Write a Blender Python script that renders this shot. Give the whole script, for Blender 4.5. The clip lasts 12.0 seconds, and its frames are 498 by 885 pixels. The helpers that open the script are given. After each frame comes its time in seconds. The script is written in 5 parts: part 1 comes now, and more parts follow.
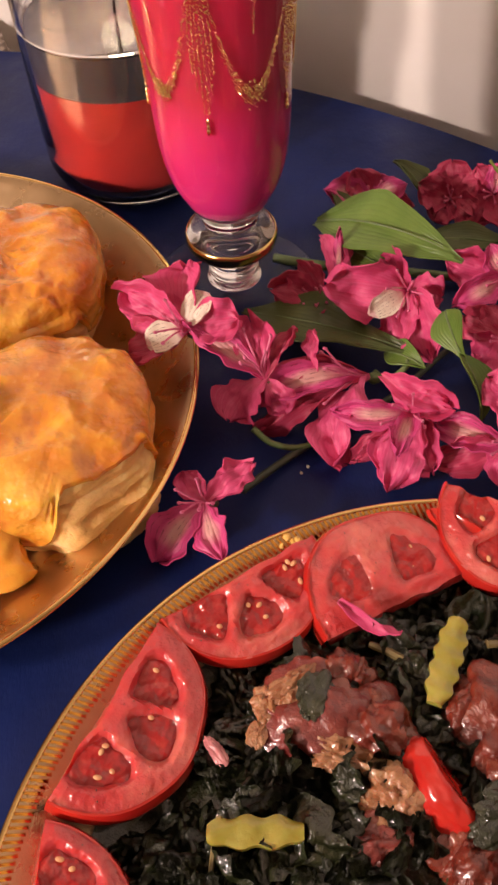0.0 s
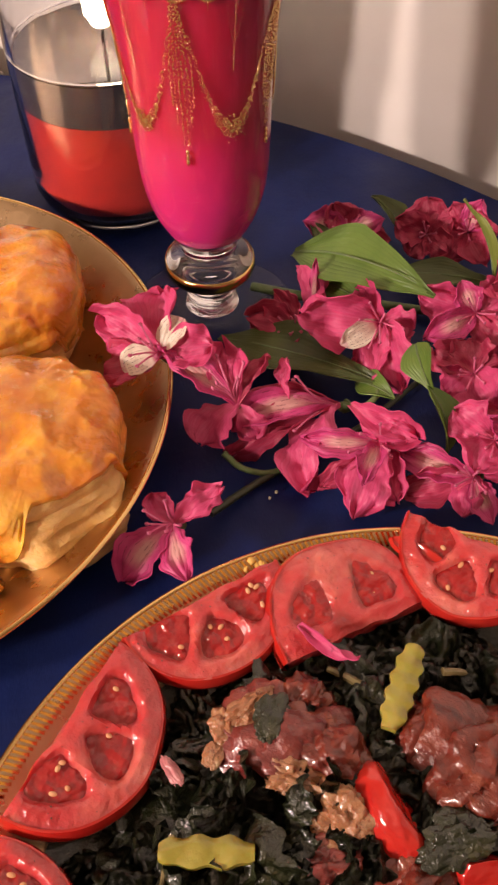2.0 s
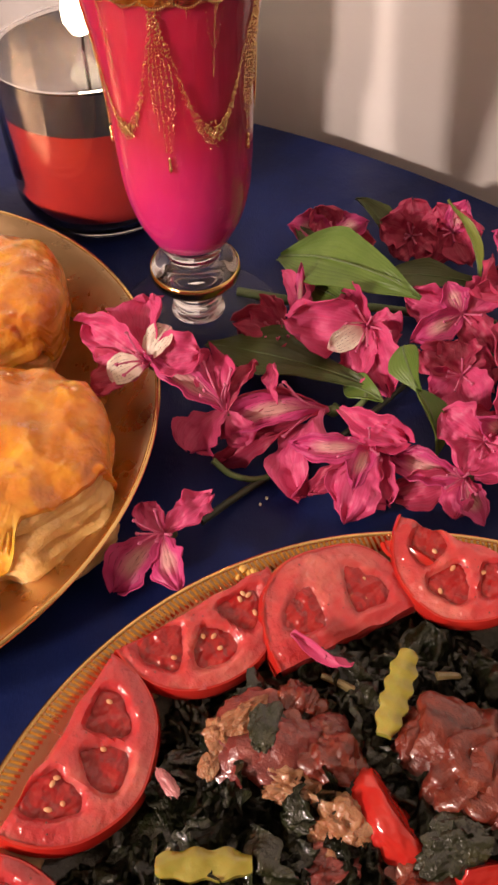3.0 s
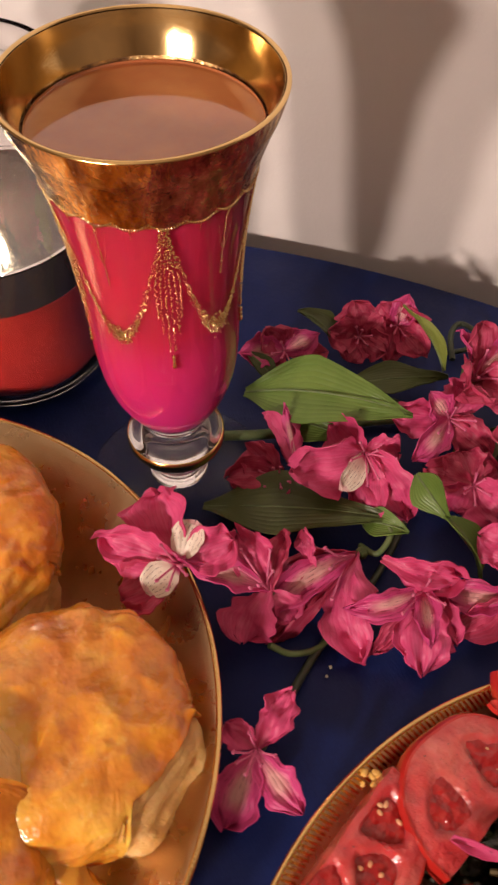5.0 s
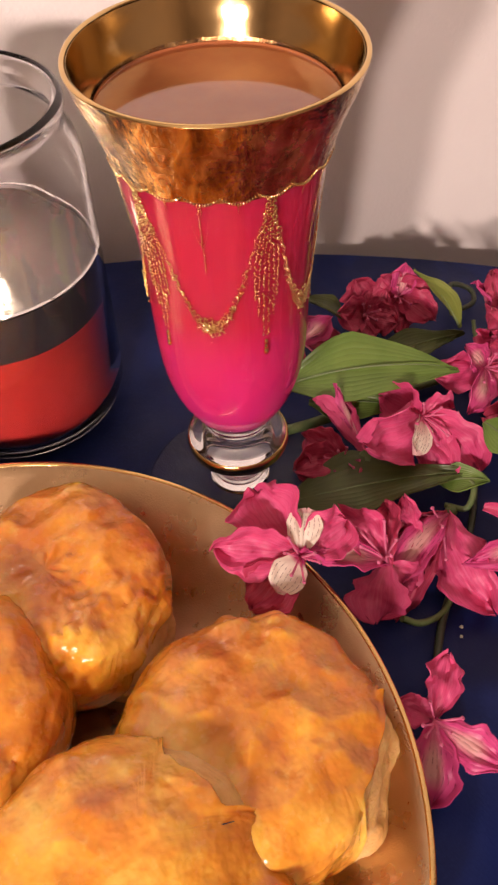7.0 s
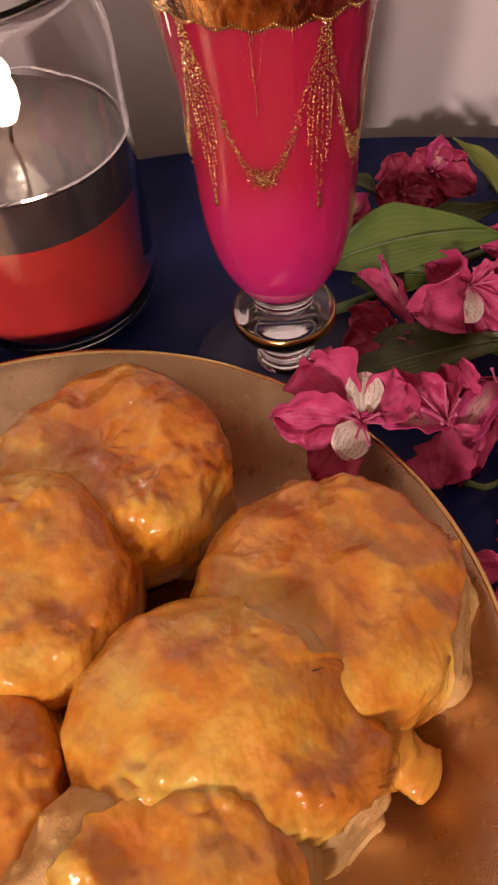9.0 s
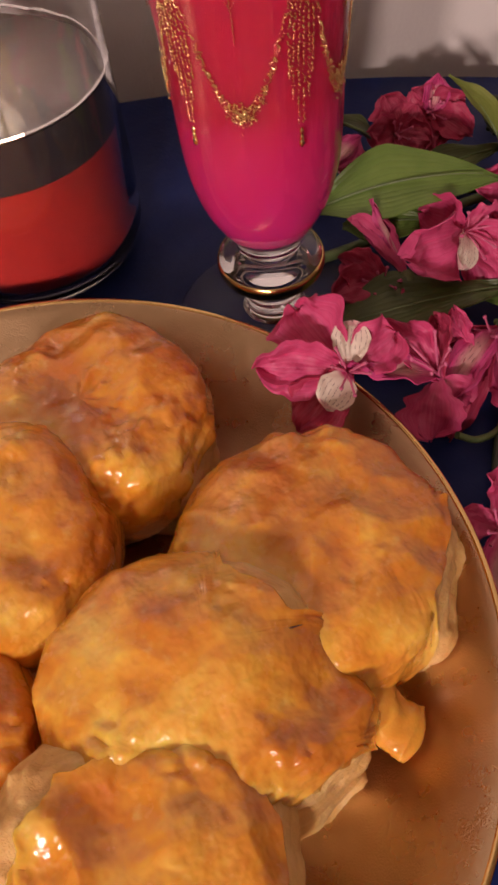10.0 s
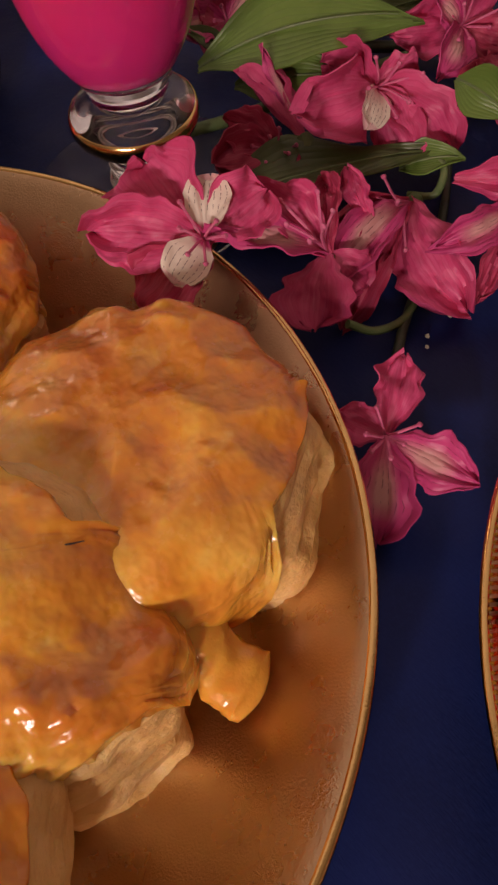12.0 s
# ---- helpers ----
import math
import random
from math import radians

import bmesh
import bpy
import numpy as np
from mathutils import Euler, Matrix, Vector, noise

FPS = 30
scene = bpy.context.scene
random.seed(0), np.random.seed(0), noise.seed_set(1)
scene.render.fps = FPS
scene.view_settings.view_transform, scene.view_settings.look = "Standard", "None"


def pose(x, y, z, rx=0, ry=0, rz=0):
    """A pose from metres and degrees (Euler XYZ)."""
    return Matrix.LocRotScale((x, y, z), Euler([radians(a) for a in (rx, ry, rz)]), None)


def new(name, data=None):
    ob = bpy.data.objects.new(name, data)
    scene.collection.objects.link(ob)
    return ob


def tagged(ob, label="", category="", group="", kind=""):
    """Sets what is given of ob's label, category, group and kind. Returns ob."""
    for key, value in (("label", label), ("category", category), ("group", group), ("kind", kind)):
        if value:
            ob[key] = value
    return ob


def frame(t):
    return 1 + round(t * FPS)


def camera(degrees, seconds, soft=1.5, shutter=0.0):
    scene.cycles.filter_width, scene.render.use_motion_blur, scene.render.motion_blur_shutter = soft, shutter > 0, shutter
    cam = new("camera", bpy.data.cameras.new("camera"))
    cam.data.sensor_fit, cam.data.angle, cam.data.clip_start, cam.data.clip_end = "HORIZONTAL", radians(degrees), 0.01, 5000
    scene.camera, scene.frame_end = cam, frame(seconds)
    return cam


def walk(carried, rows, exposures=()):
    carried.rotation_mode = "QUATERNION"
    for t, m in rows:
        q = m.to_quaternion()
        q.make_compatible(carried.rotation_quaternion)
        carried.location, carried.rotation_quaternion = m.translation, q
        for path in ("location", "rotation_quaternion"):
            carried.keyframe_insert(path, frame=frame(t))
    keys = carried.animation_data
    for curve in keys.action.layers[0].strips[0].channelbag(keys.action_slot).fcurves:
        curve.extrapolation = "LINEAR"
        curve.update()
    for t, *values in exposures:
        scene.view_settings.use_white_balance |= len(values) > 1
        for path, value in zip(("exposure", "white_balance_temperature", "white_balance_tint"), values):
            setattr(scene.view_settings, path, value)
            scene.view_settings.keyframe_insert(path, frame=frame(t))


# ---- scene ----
# ---- camera and its walk: seconds, eye, turn, angle down, roll
cam = camera(31.5, 12.0, soft=2.5, shutter=0.4)
ROWS = [
    (0.0, 0.0000, 0.0000, 0.2891, -0.00, 52.18, -4.32),
    (0.5, 0.0009, -0.0017, 0.2912, 1.35, 50.83, -3.30),
    (1.0, 0.0019, -0.0010, 0.2902, 0.23, 50.72, -2.14),
    (1.5, 0.0039, -0.0018, 0.2907, -1.00, 50.84, -1.47),
    (2.0, 0.0057, -0.0039, 0.2932, -1.73, 50.61, -1.18),
    (2.5, 0.0064, -0.0017, 0.2947, -2.12, 51.06, -0.83),
    (2.7, 0.0069, -0.0025, 0.2895, -1.99, 50.64, -1.48),
    (4.3, -0.0206, 0.0456, 0.3366, -10.85, 50.56, -1.00),
    (4.5, -0.0345, 0.0604, 0.3337, -13.54, 50.53, -0.95),
    (5.0, -0.0620, 0.0854, 0.3248, -22.09, 51.36, 0.11),
    (5.5, -0.0874, 0.1016, 0.3095, -25.68, 51.22, -1.57),
    (6.0, -0.1112, 0.1079, 0.2889, -29.27, 50.89, -2.47),
    (6.5, -0.1270, 0.1128, 0.2928, -32.71, 49.39, -2.30),
    (7.0, -0.1383, 0.1166, 0.3037, -35.17, 48.50, -2.62),
    (7.2, -0.1432, 0.1146, 0.3032, -35.71, 48.21, -3.02),
    (8.8, -0.1643, 0.1198, 0.2776, -35.64, 51.89, -4.75),
    (9.0, -0.1626, 0.1155, 0.2801, -33.96, 51.83, -6.77),
    (9.5, -0.1587, 0.1159, 0.2734, -33.30, 53.09, -7.19),
    (10.0, -0.1542, 0.1144, 0.2710, -32.72, 54.58, -7.89),
    (10.5, -0.1395, 0.1130, 0.2416, -34.29, 56.59, -6.07),
    (11.0, -0.1171, 0.1075, 0.2225, -31.55, 57.22, -9.21),
    (11.5, -0.1119, 0.1051, 0.2118, -31.50, 57.25, -8.70),
    (12.0, -0.1125, 0.1023, 0.2089, -32.31, 57.19, -8.00),
]
EXPOSURES = [(0.0, -0.12, 6500, 11), (2.7, -0.14, 6480, 11), (4.5, -0.5, 6450, 10), (5.5, -0.4, 6400, 11), (6.0, -0.66, 6400, 16), (6.5, -0.58, 6400, 16), (7.2, -0.22, 6400, 16), (8.8, -0.9, 6400, 24), (9.5, -1.0, 6400, 24), (10.0, -0.95, 6400, 20), (12.0, -1.14, 6400, 18)]
walk(cam, [(t, pose(x, y, z, 90 - down, 0, turn) @ pose(0, 0, 0, 0, 0, roll)) for t, x, y, z, turn, down, roll in ROWS], EXPOSURES)

# ---- light
world = bpy.data.worlds.new("room_air")
scene.world = world
world.use_nodes = True
world.node_tree.nodes["Background"].inputs[0].default_value = (1.0, 0.72, 0.5, 1)
world.node_tree.nodes["Background"].inputs[1].default_value = 0.02


def lamp(name, place, watts, colour, radius):
    data = bpy.data.lights.new(name, "POINT")
    data.energy, data.color, data.shadow_soft_size = watts, colour, radius
    ob = new(name, data)
    ob.location = place
    return ob


# two bulbs of the room's lamp stand to one side of the table; the candle burns in its jar
lamp("room_lamp", (-1.03, -0.627, 0.61), 60.0, (1.0, 0.78, 0.68), 0.05)
lamp("room_lamp", (-1.18, -0.43, 0.61), 60.0, (1.0, 0.78, 0.68), 0.05)
lamp("candle_light", (-0.049, 0.424, 0.112), 0.022, (1.0, 0.70, 0.42), 0.006)


# ---- small helpers
def part(name, bm, material, parent=None, label="", smooth=True, kind="", sharp=48):
    me = bpy.data.meshes.new(name)
    bm.to_mesh(me)
    bm.free()
    for p in me.polygons:
        p.use_smooth = smooth
    if smooth and len(me.polygons) < 60000:
        me.set_sharp_from_angle(angle=radians(sharp))
    for m in material if isinstance(material, (list, tuple)) else [material]:
        me.materials.append(m)
    ob = new(name, me)
    if parent:
        ob.parent = parent
    if label:
        ob["label"] = label
    if kind:
        ob["kind"] = kind
    return ob


def share(name, me, parent, m):
    ob = new(name, me)
    ob.parent = parent
    ob.matrix_basis = m
    return ob


def thing(name, label, category, place=(0, 0, 0), group="", kind=""):
    ob = new(name)
    ob.location = place
    ob.empty_display_size = 0.01
    return tagged(ob, label, category, group, kind)


def lathe(profile, segs=64, closed=False):
    """Turn a profile of (radius, height) round the z axis."""
    bm = bmesh.new()
    rings = []
    for r, z in profile:
        if r < 1e-6:
            rings.append([bm.verts.new((0, 0, z))])
        else:
            rings.append([bm.verts.new((r * math.cos(2 * math.pi * k / segs), r * math.sin(2 * math.pi * k / segs), z)) for k in range(segs)])
    pairs = list(zip(rings, rings[1:])) + ([(rings[-1], rings[0])] if closed else [])
    for a, b in pairs:
        for k in range(segs):
            n = (k + 1) % segs
            if len(a) == 1 and len(b) > 1:
                bm.faces.new((a[0], b[k], b[n]))
            elif len(b) == 1 and len(a) > 1:
                bm.faces.new((a[k], b[0], a[n]))
            elif len(a) > 1:
                bm.faces.new((a[k], b[k], b[n], a[n]))
    bmesh.ops.recalc_face_normals(bm, faces=bm.faces)
    return bm


def smoothline(points, n):
    """A smooth line through the points (Catmull-Rom), n pieces a span."""
    p = [Vector(q) for q in points]
    p = [2 * p[0] - p[1]] + p + [2 * p[-1] - p[-2]]
    out = []
    for i in range(1, len(p) - 2):
        for k in range(n):
            t = k / n
            out.append(0.5 * (2 * p[i] + (p[i + 1] - p[i - 1]) * t + (2 * p[i - 1] - 5 * p[i] + 4 * p[i + 1] - p[i + 2]) * t * t
                              + (3 * p[i] - p[i - 1] - 3 * p[i + 1] + p[i + 2]) * t ** 3))
    return out + [p[-2]]


def tube(points, radius, sides=8, bm=None, taper=1.0):
    bm = bm or bmesh.new()
    rings, up = [], Vector((0.3, 0.2, 1)).normalized()
    for i, q in enumerate(points):
        d = (points[min(i + 1, len(points) - 1)] - points[max(i - 1, 0)]).normalized()
        a = d.cross(up)
        a = a.normalized() if a.length > 1e-4 else Vector((1, 0, 0))
        b = d.cross(a)
        r = radius * (1 + (taper - 1) * i / max(1, len(points) - 1))
        rings.append([bm.verts.new(q + r * (a * math.cos(2 * math.pi * k / sides) + b * math.sin(2 * math.pi * k / sides))) for k in range(sides)])
    for r0, r1 in zip(rings, rings[1:]):
        for k in range(sides):
            bm.faces.new((r0[k], r0[(k + 1) % sides], r1[(k + 1) % sides], r1[k]))
    bm.faces.new(rings[0][::-1])
    bm.faces.new(rings[-1])
    return bm


def blob(bm, place, size, turn=0.0, sub=2, rough=0.0, seed=0.0, freq=1.0):
    made = bmesh.ops.create_icosphere(bm, subdivisions=sub, radius=1.0)["verts"]
    m = Matrix.LocRotScale(Vector(place), Euler((0, 0, turn)), Vector(size))
    for v in made:
        n = noise.fractal(v.co * freq + Vector((seed, seed * 1.7, -seed)), 0.6, 2.1, 4) if rough else 0
        v.co = m @ (v.co * (1 + rough * n))
    return made


def smooth01(a, b, x):
    t = min(1.0, max(0.0, (x - a) / (b - a)))
    return t * t * (3 - 2 * t)


# ---- materials
class Mat:
    """A node material with a Principled shader and a few short ways to add to it."""

    def __init__(self, name, base, rough=0.5, metal=0.0, **more):
        self.m = bpy.data.materials.new(name)
        self.m.use_nodes = True
        self.t = self.m.node_tree
        self.b = self.t.nodes["Principled BSDF"]
        self.set("Base Color", (*base, 1)).set("Roughness", rough).set("Metallic", metal)
        for k, v in more.items():
            self.set(k.replace("_", " "), v)

    def set(self, key, value):
        self.b.inputs[key].default_value = value
        return self

    def node(self, kind, **values):
        n = self.t.nodes.new(kind)
        for k, v in values.items():
            n.inputs[k.replace("_", " ")].default_value = v
        return n

    def link(self, a, b):
        self.t.links.new(a, b)

    def coord(self, kind="Object"):
        return self.t.nodes.new("ShaderNodeTexCoord").outputs[kind]

    def noise(self, scale, detail=4.0, rough=0.55, kind="Object", stretch=None):
        n = self.node("ShaderNodeTexNoise", Scale=scale, Detail=detail, Roughness=rough)
        c = self.coord(kind)
        if stretch:
            mp = self.t.nodes.new("ShaderNodeMapping")
            mp.inputs["Scale"].default_value = stretch
            self.link(c, mp.inputs["Vector"])
            c = mp.outputs[0]
        self.link(c, n.inputs["Vector"])
        return n.outputs["Fac"]

    def ramp(self, fac, stops):
        r = self.t.nodes.new("ShaderNodeValToRGB")
        e = r.color_ramp.elements
        while len(e) < len(stops):
            e.new(0.5)
        for x, (p, c) in zip(e, stops):
            x.position, x.color = p, (*c, 1) if not isinstance(c, (int, float)) else (c, c, c, 1)
        self.link(fac, r.inputs[0])
        return r.outputs[0]

    def mix(self, fac, a, b, mode="MIX"):
        n = self.t.nodes.new("ShaderNodeMix")
        n.data_type, n.blend_type = "RGBA", mode
        for slot, v in ((0, fac), (6, a), (7, b)):
            if isinstance(v, (int, float)):
                n.inputs[slot].default_value = v
            elif isinstance(v, tuple):
                n.inputs[slot].default_value = (*v, 1)
            else:
                self.link(v, n.inputs[slot])
        return n.outputs[2]

    def maths(self, op, a, b=0.0):
        n = self.t.nodes.new("ShaderNodeMath")
        n.operation = op
        for i, v in enumerate((a, b)):
            if isinstance(v, (int, float)):
                n.inputs[i].default_value = v
            else:
                self.link(v, n.inputs[i])
        return n.outputs[0]

    def colour(self, out):
        self.link(out, self.b.inputs["Base Color"])
        return self

    def rough(self, out):
        self.link(out, self.b.inputs["Roughness"])
        return self

    def bump(self, height, distance=0.001, strength=0.5):
        n = self.node("ShaderNodeBump", Strength=strength, Distance=distance)
        self.link(height, n.inputs["Height"])
        if self.b.inputs["Normal"].is_linked:
            self.link(self.b.inputs["Normal"].links[0].from_socket, n.inputs["Normal"])
        self.link(n.outputs[0], self.b.inputs["Normal"])
        return self

    def uv(self):
        s = self.t.nodes.new("ShaderNodeSeparateXYZ")
        self.link(self.coord("UV"), s.inputs[0])
        return s.outputs[0], s.outputs[1]

    def random(self):
        return self.t.nodes.new("ShaderNodeObjectInfo").outputs["Random"]

    def sheer(self, amount, colour):
        """Let part of the light through, as thin petals and leaves do."""
        tr = self.t.nodes.new("ShaderNodeBsdfTranslucent")
        mx = self.t.nodes.new("ShaderNodeMixShader")
        mx.inputs[0].default_value = amount
        if isinstance(colour, tuple):
            tr.inputs[0].default_value = (*colour, 1)
        else:
            self.link(colour, tr.inputs[0])
        self.link(self.b.outputs[0], mx.inputs[1])
        self.link(tr.outputs[0], mx.inputs[2])
        self.link(mx.outputs[0], self.t.nodes["Material Output"].inputs[0])
        return self


# for the unseen walls: a dark colour picked to cut bounced light and deepen shadows
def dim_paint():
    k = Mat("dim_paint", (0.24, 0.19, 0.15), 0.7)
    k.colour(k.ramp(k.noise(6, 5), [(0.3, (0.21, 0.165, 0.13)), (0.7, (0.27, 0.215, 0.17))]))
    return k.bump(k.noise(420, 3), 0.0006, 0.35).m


def wall_paint():
    k = Mat("wall_paint", (0.74, 0.70, 0.66), 0.6)
    k.colour(k.ramp(k.noise(6, 5), [(0.3, (0.78, 0.74, 0.70)), (0.7, (0.84, 0.81, 0.77))]))
    return k.bump(k.noise(420, 3), 0.0006, 0.35).m


def cloth():
    k = Mat("blue_cloth", (0.012, 0.03, 0.13), 0.55, Sheen_Weight=0.06, Sheen_Roughness=0.4)
    k.set("Sheen Tint", (0.35, 0.5, 1.0, 1)).set("Specular IOR Level", 0.25)
    c = k.ramp(k.noise(14, 5), [(0.3, (0.0025, 0.0085, 0.056)), (0.7, (0.0055, 0.018, 0.125))])
    k.colour(k.mix(k.ramp(k.noise(900, 2), [(0.45, 0.0), (0.75, 0.3)]), c, (0.010, 0.028, 0.13)))
    k.rough(k.ramp(k.noise(30, 3), [(0.3, 0.42), (0.7, 0.62)]))
    k.bump(k.noise(1400, 2, stretch=(1, 0.25, 1)), 0.0003, 0.4)
    return k.bump(k.noise(28, 4), 0.004, 0.35).m


def gold(name, base, rough, sparkle=0.3):
    k = Mat(name, base, rough, 1.0)
    c = k.ramp(k.noise(40, 4), [(0.25, tuple(x * 0.8 for x in base)), (0.75, tuple(min(1, x * 1.12) for x in base))])
    k.colour(c)
    k.rough(k.ramp(k.noise(90, 5), [(0.3, rough * 0.75), (0.75, rough * 1.3)]))
    k.bump(k.noise(1700, 2), 0.00045, sparkle)
    return k.bump(k.noise(260, 3), 0.0006, sparkle * 0.2).m


def band_gold():
    """Etched gold leaf, worn thin in places; dark reflections are painted into its streaks."""
    k = Mat("etched_reflection_gold", (0.62, 0.36, 0.13), 0.22, 1.0)
    streak = k.noise(60, 5, stretch=(4.0, 4.0, 0.8))
    k.colour(k.ramp(streak, [(0.30, (0.17, 0.065, 0.030)), (0.47, (0.46, 0.245, 0.09)), (0.68, (0.84, 0.58, 0.25))]))
    k.rough(k.ramp(k.noise(140, 4), [(0.3, 0.12), (0.7, 0.34)]))
    k.bump(streak, 0.0012, 0.5)
    return k.bump(k.noise(420, 3), 0.0007, 0.6).m


def clear_glass(name, tint=(1, 1, 1), rough=0.0, ior=1.48):
    k = Mat(name, tint, rough, 0.0, Transmission_Weight=1.0, IOR=ior)
    return k.m


def drink():
    k = Mat("pink_drink", (0.6, 0.03, 0.16), 0.35, 0.0, Subsurface_Weight=0.6, Subsurface_Scale=0.02)
    k.set("Subsurface Radius", (1.0, 0.15, 0.3))
    s = k.t.nodes.new("ShaderNodeSeparateXYZ")
    k.link(k.coord("Object"), s.inputs[0])
    level = k.maths("ADD", k.maths("MULTIPLY", s.outputs[2], 8.0), k.maths("MULTIPLY", k.noise(40, 4), 0.10))
    k.colour(k.ramp(level, [(0.55, (0.50, 0.022, 0.17)), (0.85, (0.48, 0.016, 0.105)), (1.15 / 1.2, (0.42, 0.012, 0.050))]))
    return k.m


def wax(name, a, b, rough=0.35):
    k = Mat(name, a, rough, 0.0, Subsurface_Weight=0.25, Subsurface_Scale=0.01)
    k.colour(k.ramp(k.noise(35, 5), [(0.3, a), (0.7, b)]))
    return k.bump(k.noise(160, 3), 0.0006, 0.15).m


def crust():
    k = Mat("biscuit_crust", (0.55, 0.33, 0.13), 0.65, 0.0, Subsurface_Weight=0.35, Subsurface_Scale=0.005)
    k.set("Subsurface Radius", (1.0, 0.5, 0.2))
    c = k.ramp(k.noise(70, 6), [(0.25, (0.66, 0.35, 0.095)), (0.5, (0.80, 0.50, 0.18)), (0.8, (0.89, 0.66, 0.32))])
    layers = k.noise(38, 6, 0.7, stretch=(0.8, 0.8, 5.0))
    k.colour(k.mix(k.ramp(layers, [(0.38, 0.5), (0.46, 0.0)]), c, (0.56, 0.26, 0.06)))
    k.bump(layers, 0.0026, 0.6)
    return k.bump(k.noise(300, 5), 0.0016, 0.6).m


def cheese():
    k = Mat("melted_cheese", (0.62, 0.25, 0.03), 0.2, 0.0, Subsurface_Weight=0.55, Subsurface_Scale=0.006, Coat_Weight=0.6, Coat_Roughness=0.04)
    k.set("Subsurface Radius", (1.0, 0.45, 0.10))
    a = k.ramp(k.noise(34, 4), [(0.36, (0.66, 0.215, 0.022)), (0.48, (0.84, 0.385, 0.042)), (0.60, (0.95, 0.62, 0.11))])
    thin = k.ramp(k.noise(26, 3, stretch=(1.0, 1.4, 0.8)), [(0.46, 0.0), (0.60, 0.6)])
    spots = k.ramp(k.noise(190, 3), [(0.62, 0.0), (0.74, 0.35)])
    brown = k.ramp(k.noise(80, 5), [(0.58, 0.0), (0.74, 0.28)])
    c = k.mix(thin, a, (0.60, 0.190, 0.020))
    c = k.mix(brown, c, (0.46, 0.150, 0.024))
    k.colour(k.mix(spots, c, (0.92, 0.64, 0.19)))
    k.rough(k.ramp(k.noise(120, 4), [(0.35, 0.09), (0.68, 0.36)]))
    k.bump(k.noise(75, 2), 0.0022, 0.5)
    return k.bump(k.noise(320, 1), 0.0014, 0.5).m


def petal_plain(name, base, deep):
    k = Mat(name, base, 0.5, 0.0, Coat_Weight=0.05)
    u, v = k.uv()
    veins = k.maths("ABSOLUTE", k.maths("SINE", k.maths("MULTIPLY", k.maths("ADD", u, k.maths("MULTIPLY", k.noise(160, 2), 0.12)), 46.0)))
    c = k.mix(k.ramp(veins, [(0.0, 0.40), (0.5, 0.0)]), base, deep)
    c = k.mix(k.ramp(k.noise(110, 4), [(0.35, 0.0), (0.75, 0.7)]), c, deep)
    pale = k.ramp(k.maths("SUBTRACT", k.maths("ADD", v, k.maths("MULTIPLY", k.maths("ABSOLUTE", k.maths("SUBTRACT", u, 0.5)), 1.3)), 0.05), [(0.12, 1.0), (0.5, 0.0)])
    lines = k.ramp(k.noise(3.0, 3, kind="UV", stretch=(9.0, 0.7, 1.0)), [(0.48, 0.0), (0.80, 0.4)])
    c = k.mix(lines, c, (0.92, 0.34, 0.55))
    c = k.mix(k.maths("MULTIPLY", pale, 0.18), c, (0.84, 0.52, 0.50))
    c = k.mix(k.ramp(k.random(), [(0.0, 0.0), (1.0, 0.35)]), c, deep)
    k.colour(c)
    k.bump(veins, 0.0004, 0.2)
    k.bump(k.noise(240, 3), 0.0008, 0.35)
    return k.sheer(0.25, c).m


def petal_marked():
    k = Mat("petal_flecked", (0.9, 0.8, 0.6), 0.45)
    u, v = k.uv()
    pink = k.mix(k.noise(120, 4), (0.78, 0.11, 0.34), (0.56, 0.035, 0.17))
    c = k.mix(k.ramp(k.maths("ADD", v, k.maths("MULTIPLY", k.noise(130, 3), 0.16)), [(0.22, 0.0), (0.34, 1.0), (0.97, 1.0), (1.0, 0.6)]), pink, (0.93, 0.86, 0.72))
    streak = k.maths("ABSOLUTE", k.maths("SINE", k.maths("MULTIPLY", k.maths("ADD", u, k.maths("MULTIPLY", k.noise(200, 2), 0.06)), 24.0)))
    gate = k.ramp(k.noise(1.0, 1, kind="UV", stretch=(11.0, 15.0, 1.0)), [(0.46, 0.0), (0.54, 1.0)])
    band = k.ramp(v, [(0.38, 0.0), (0.46, 1.0), (0.90, 1.0), (0.97, 0.0)])
    mark = k.maths("MULTIPLY", k.maths("MULTIPLY", k.ramp(streak, [(0.0, 1.0), (0.12, 0.8), (0.24, 0.0)]), gate), band)
    c = k.mix(mark, c, (0.11, 0.012, 0.02))
    k.colour(c)
    k.bump(k.noise(260, 3), 0.0006, 0.3)
    return k.sheer(0.2, c).m


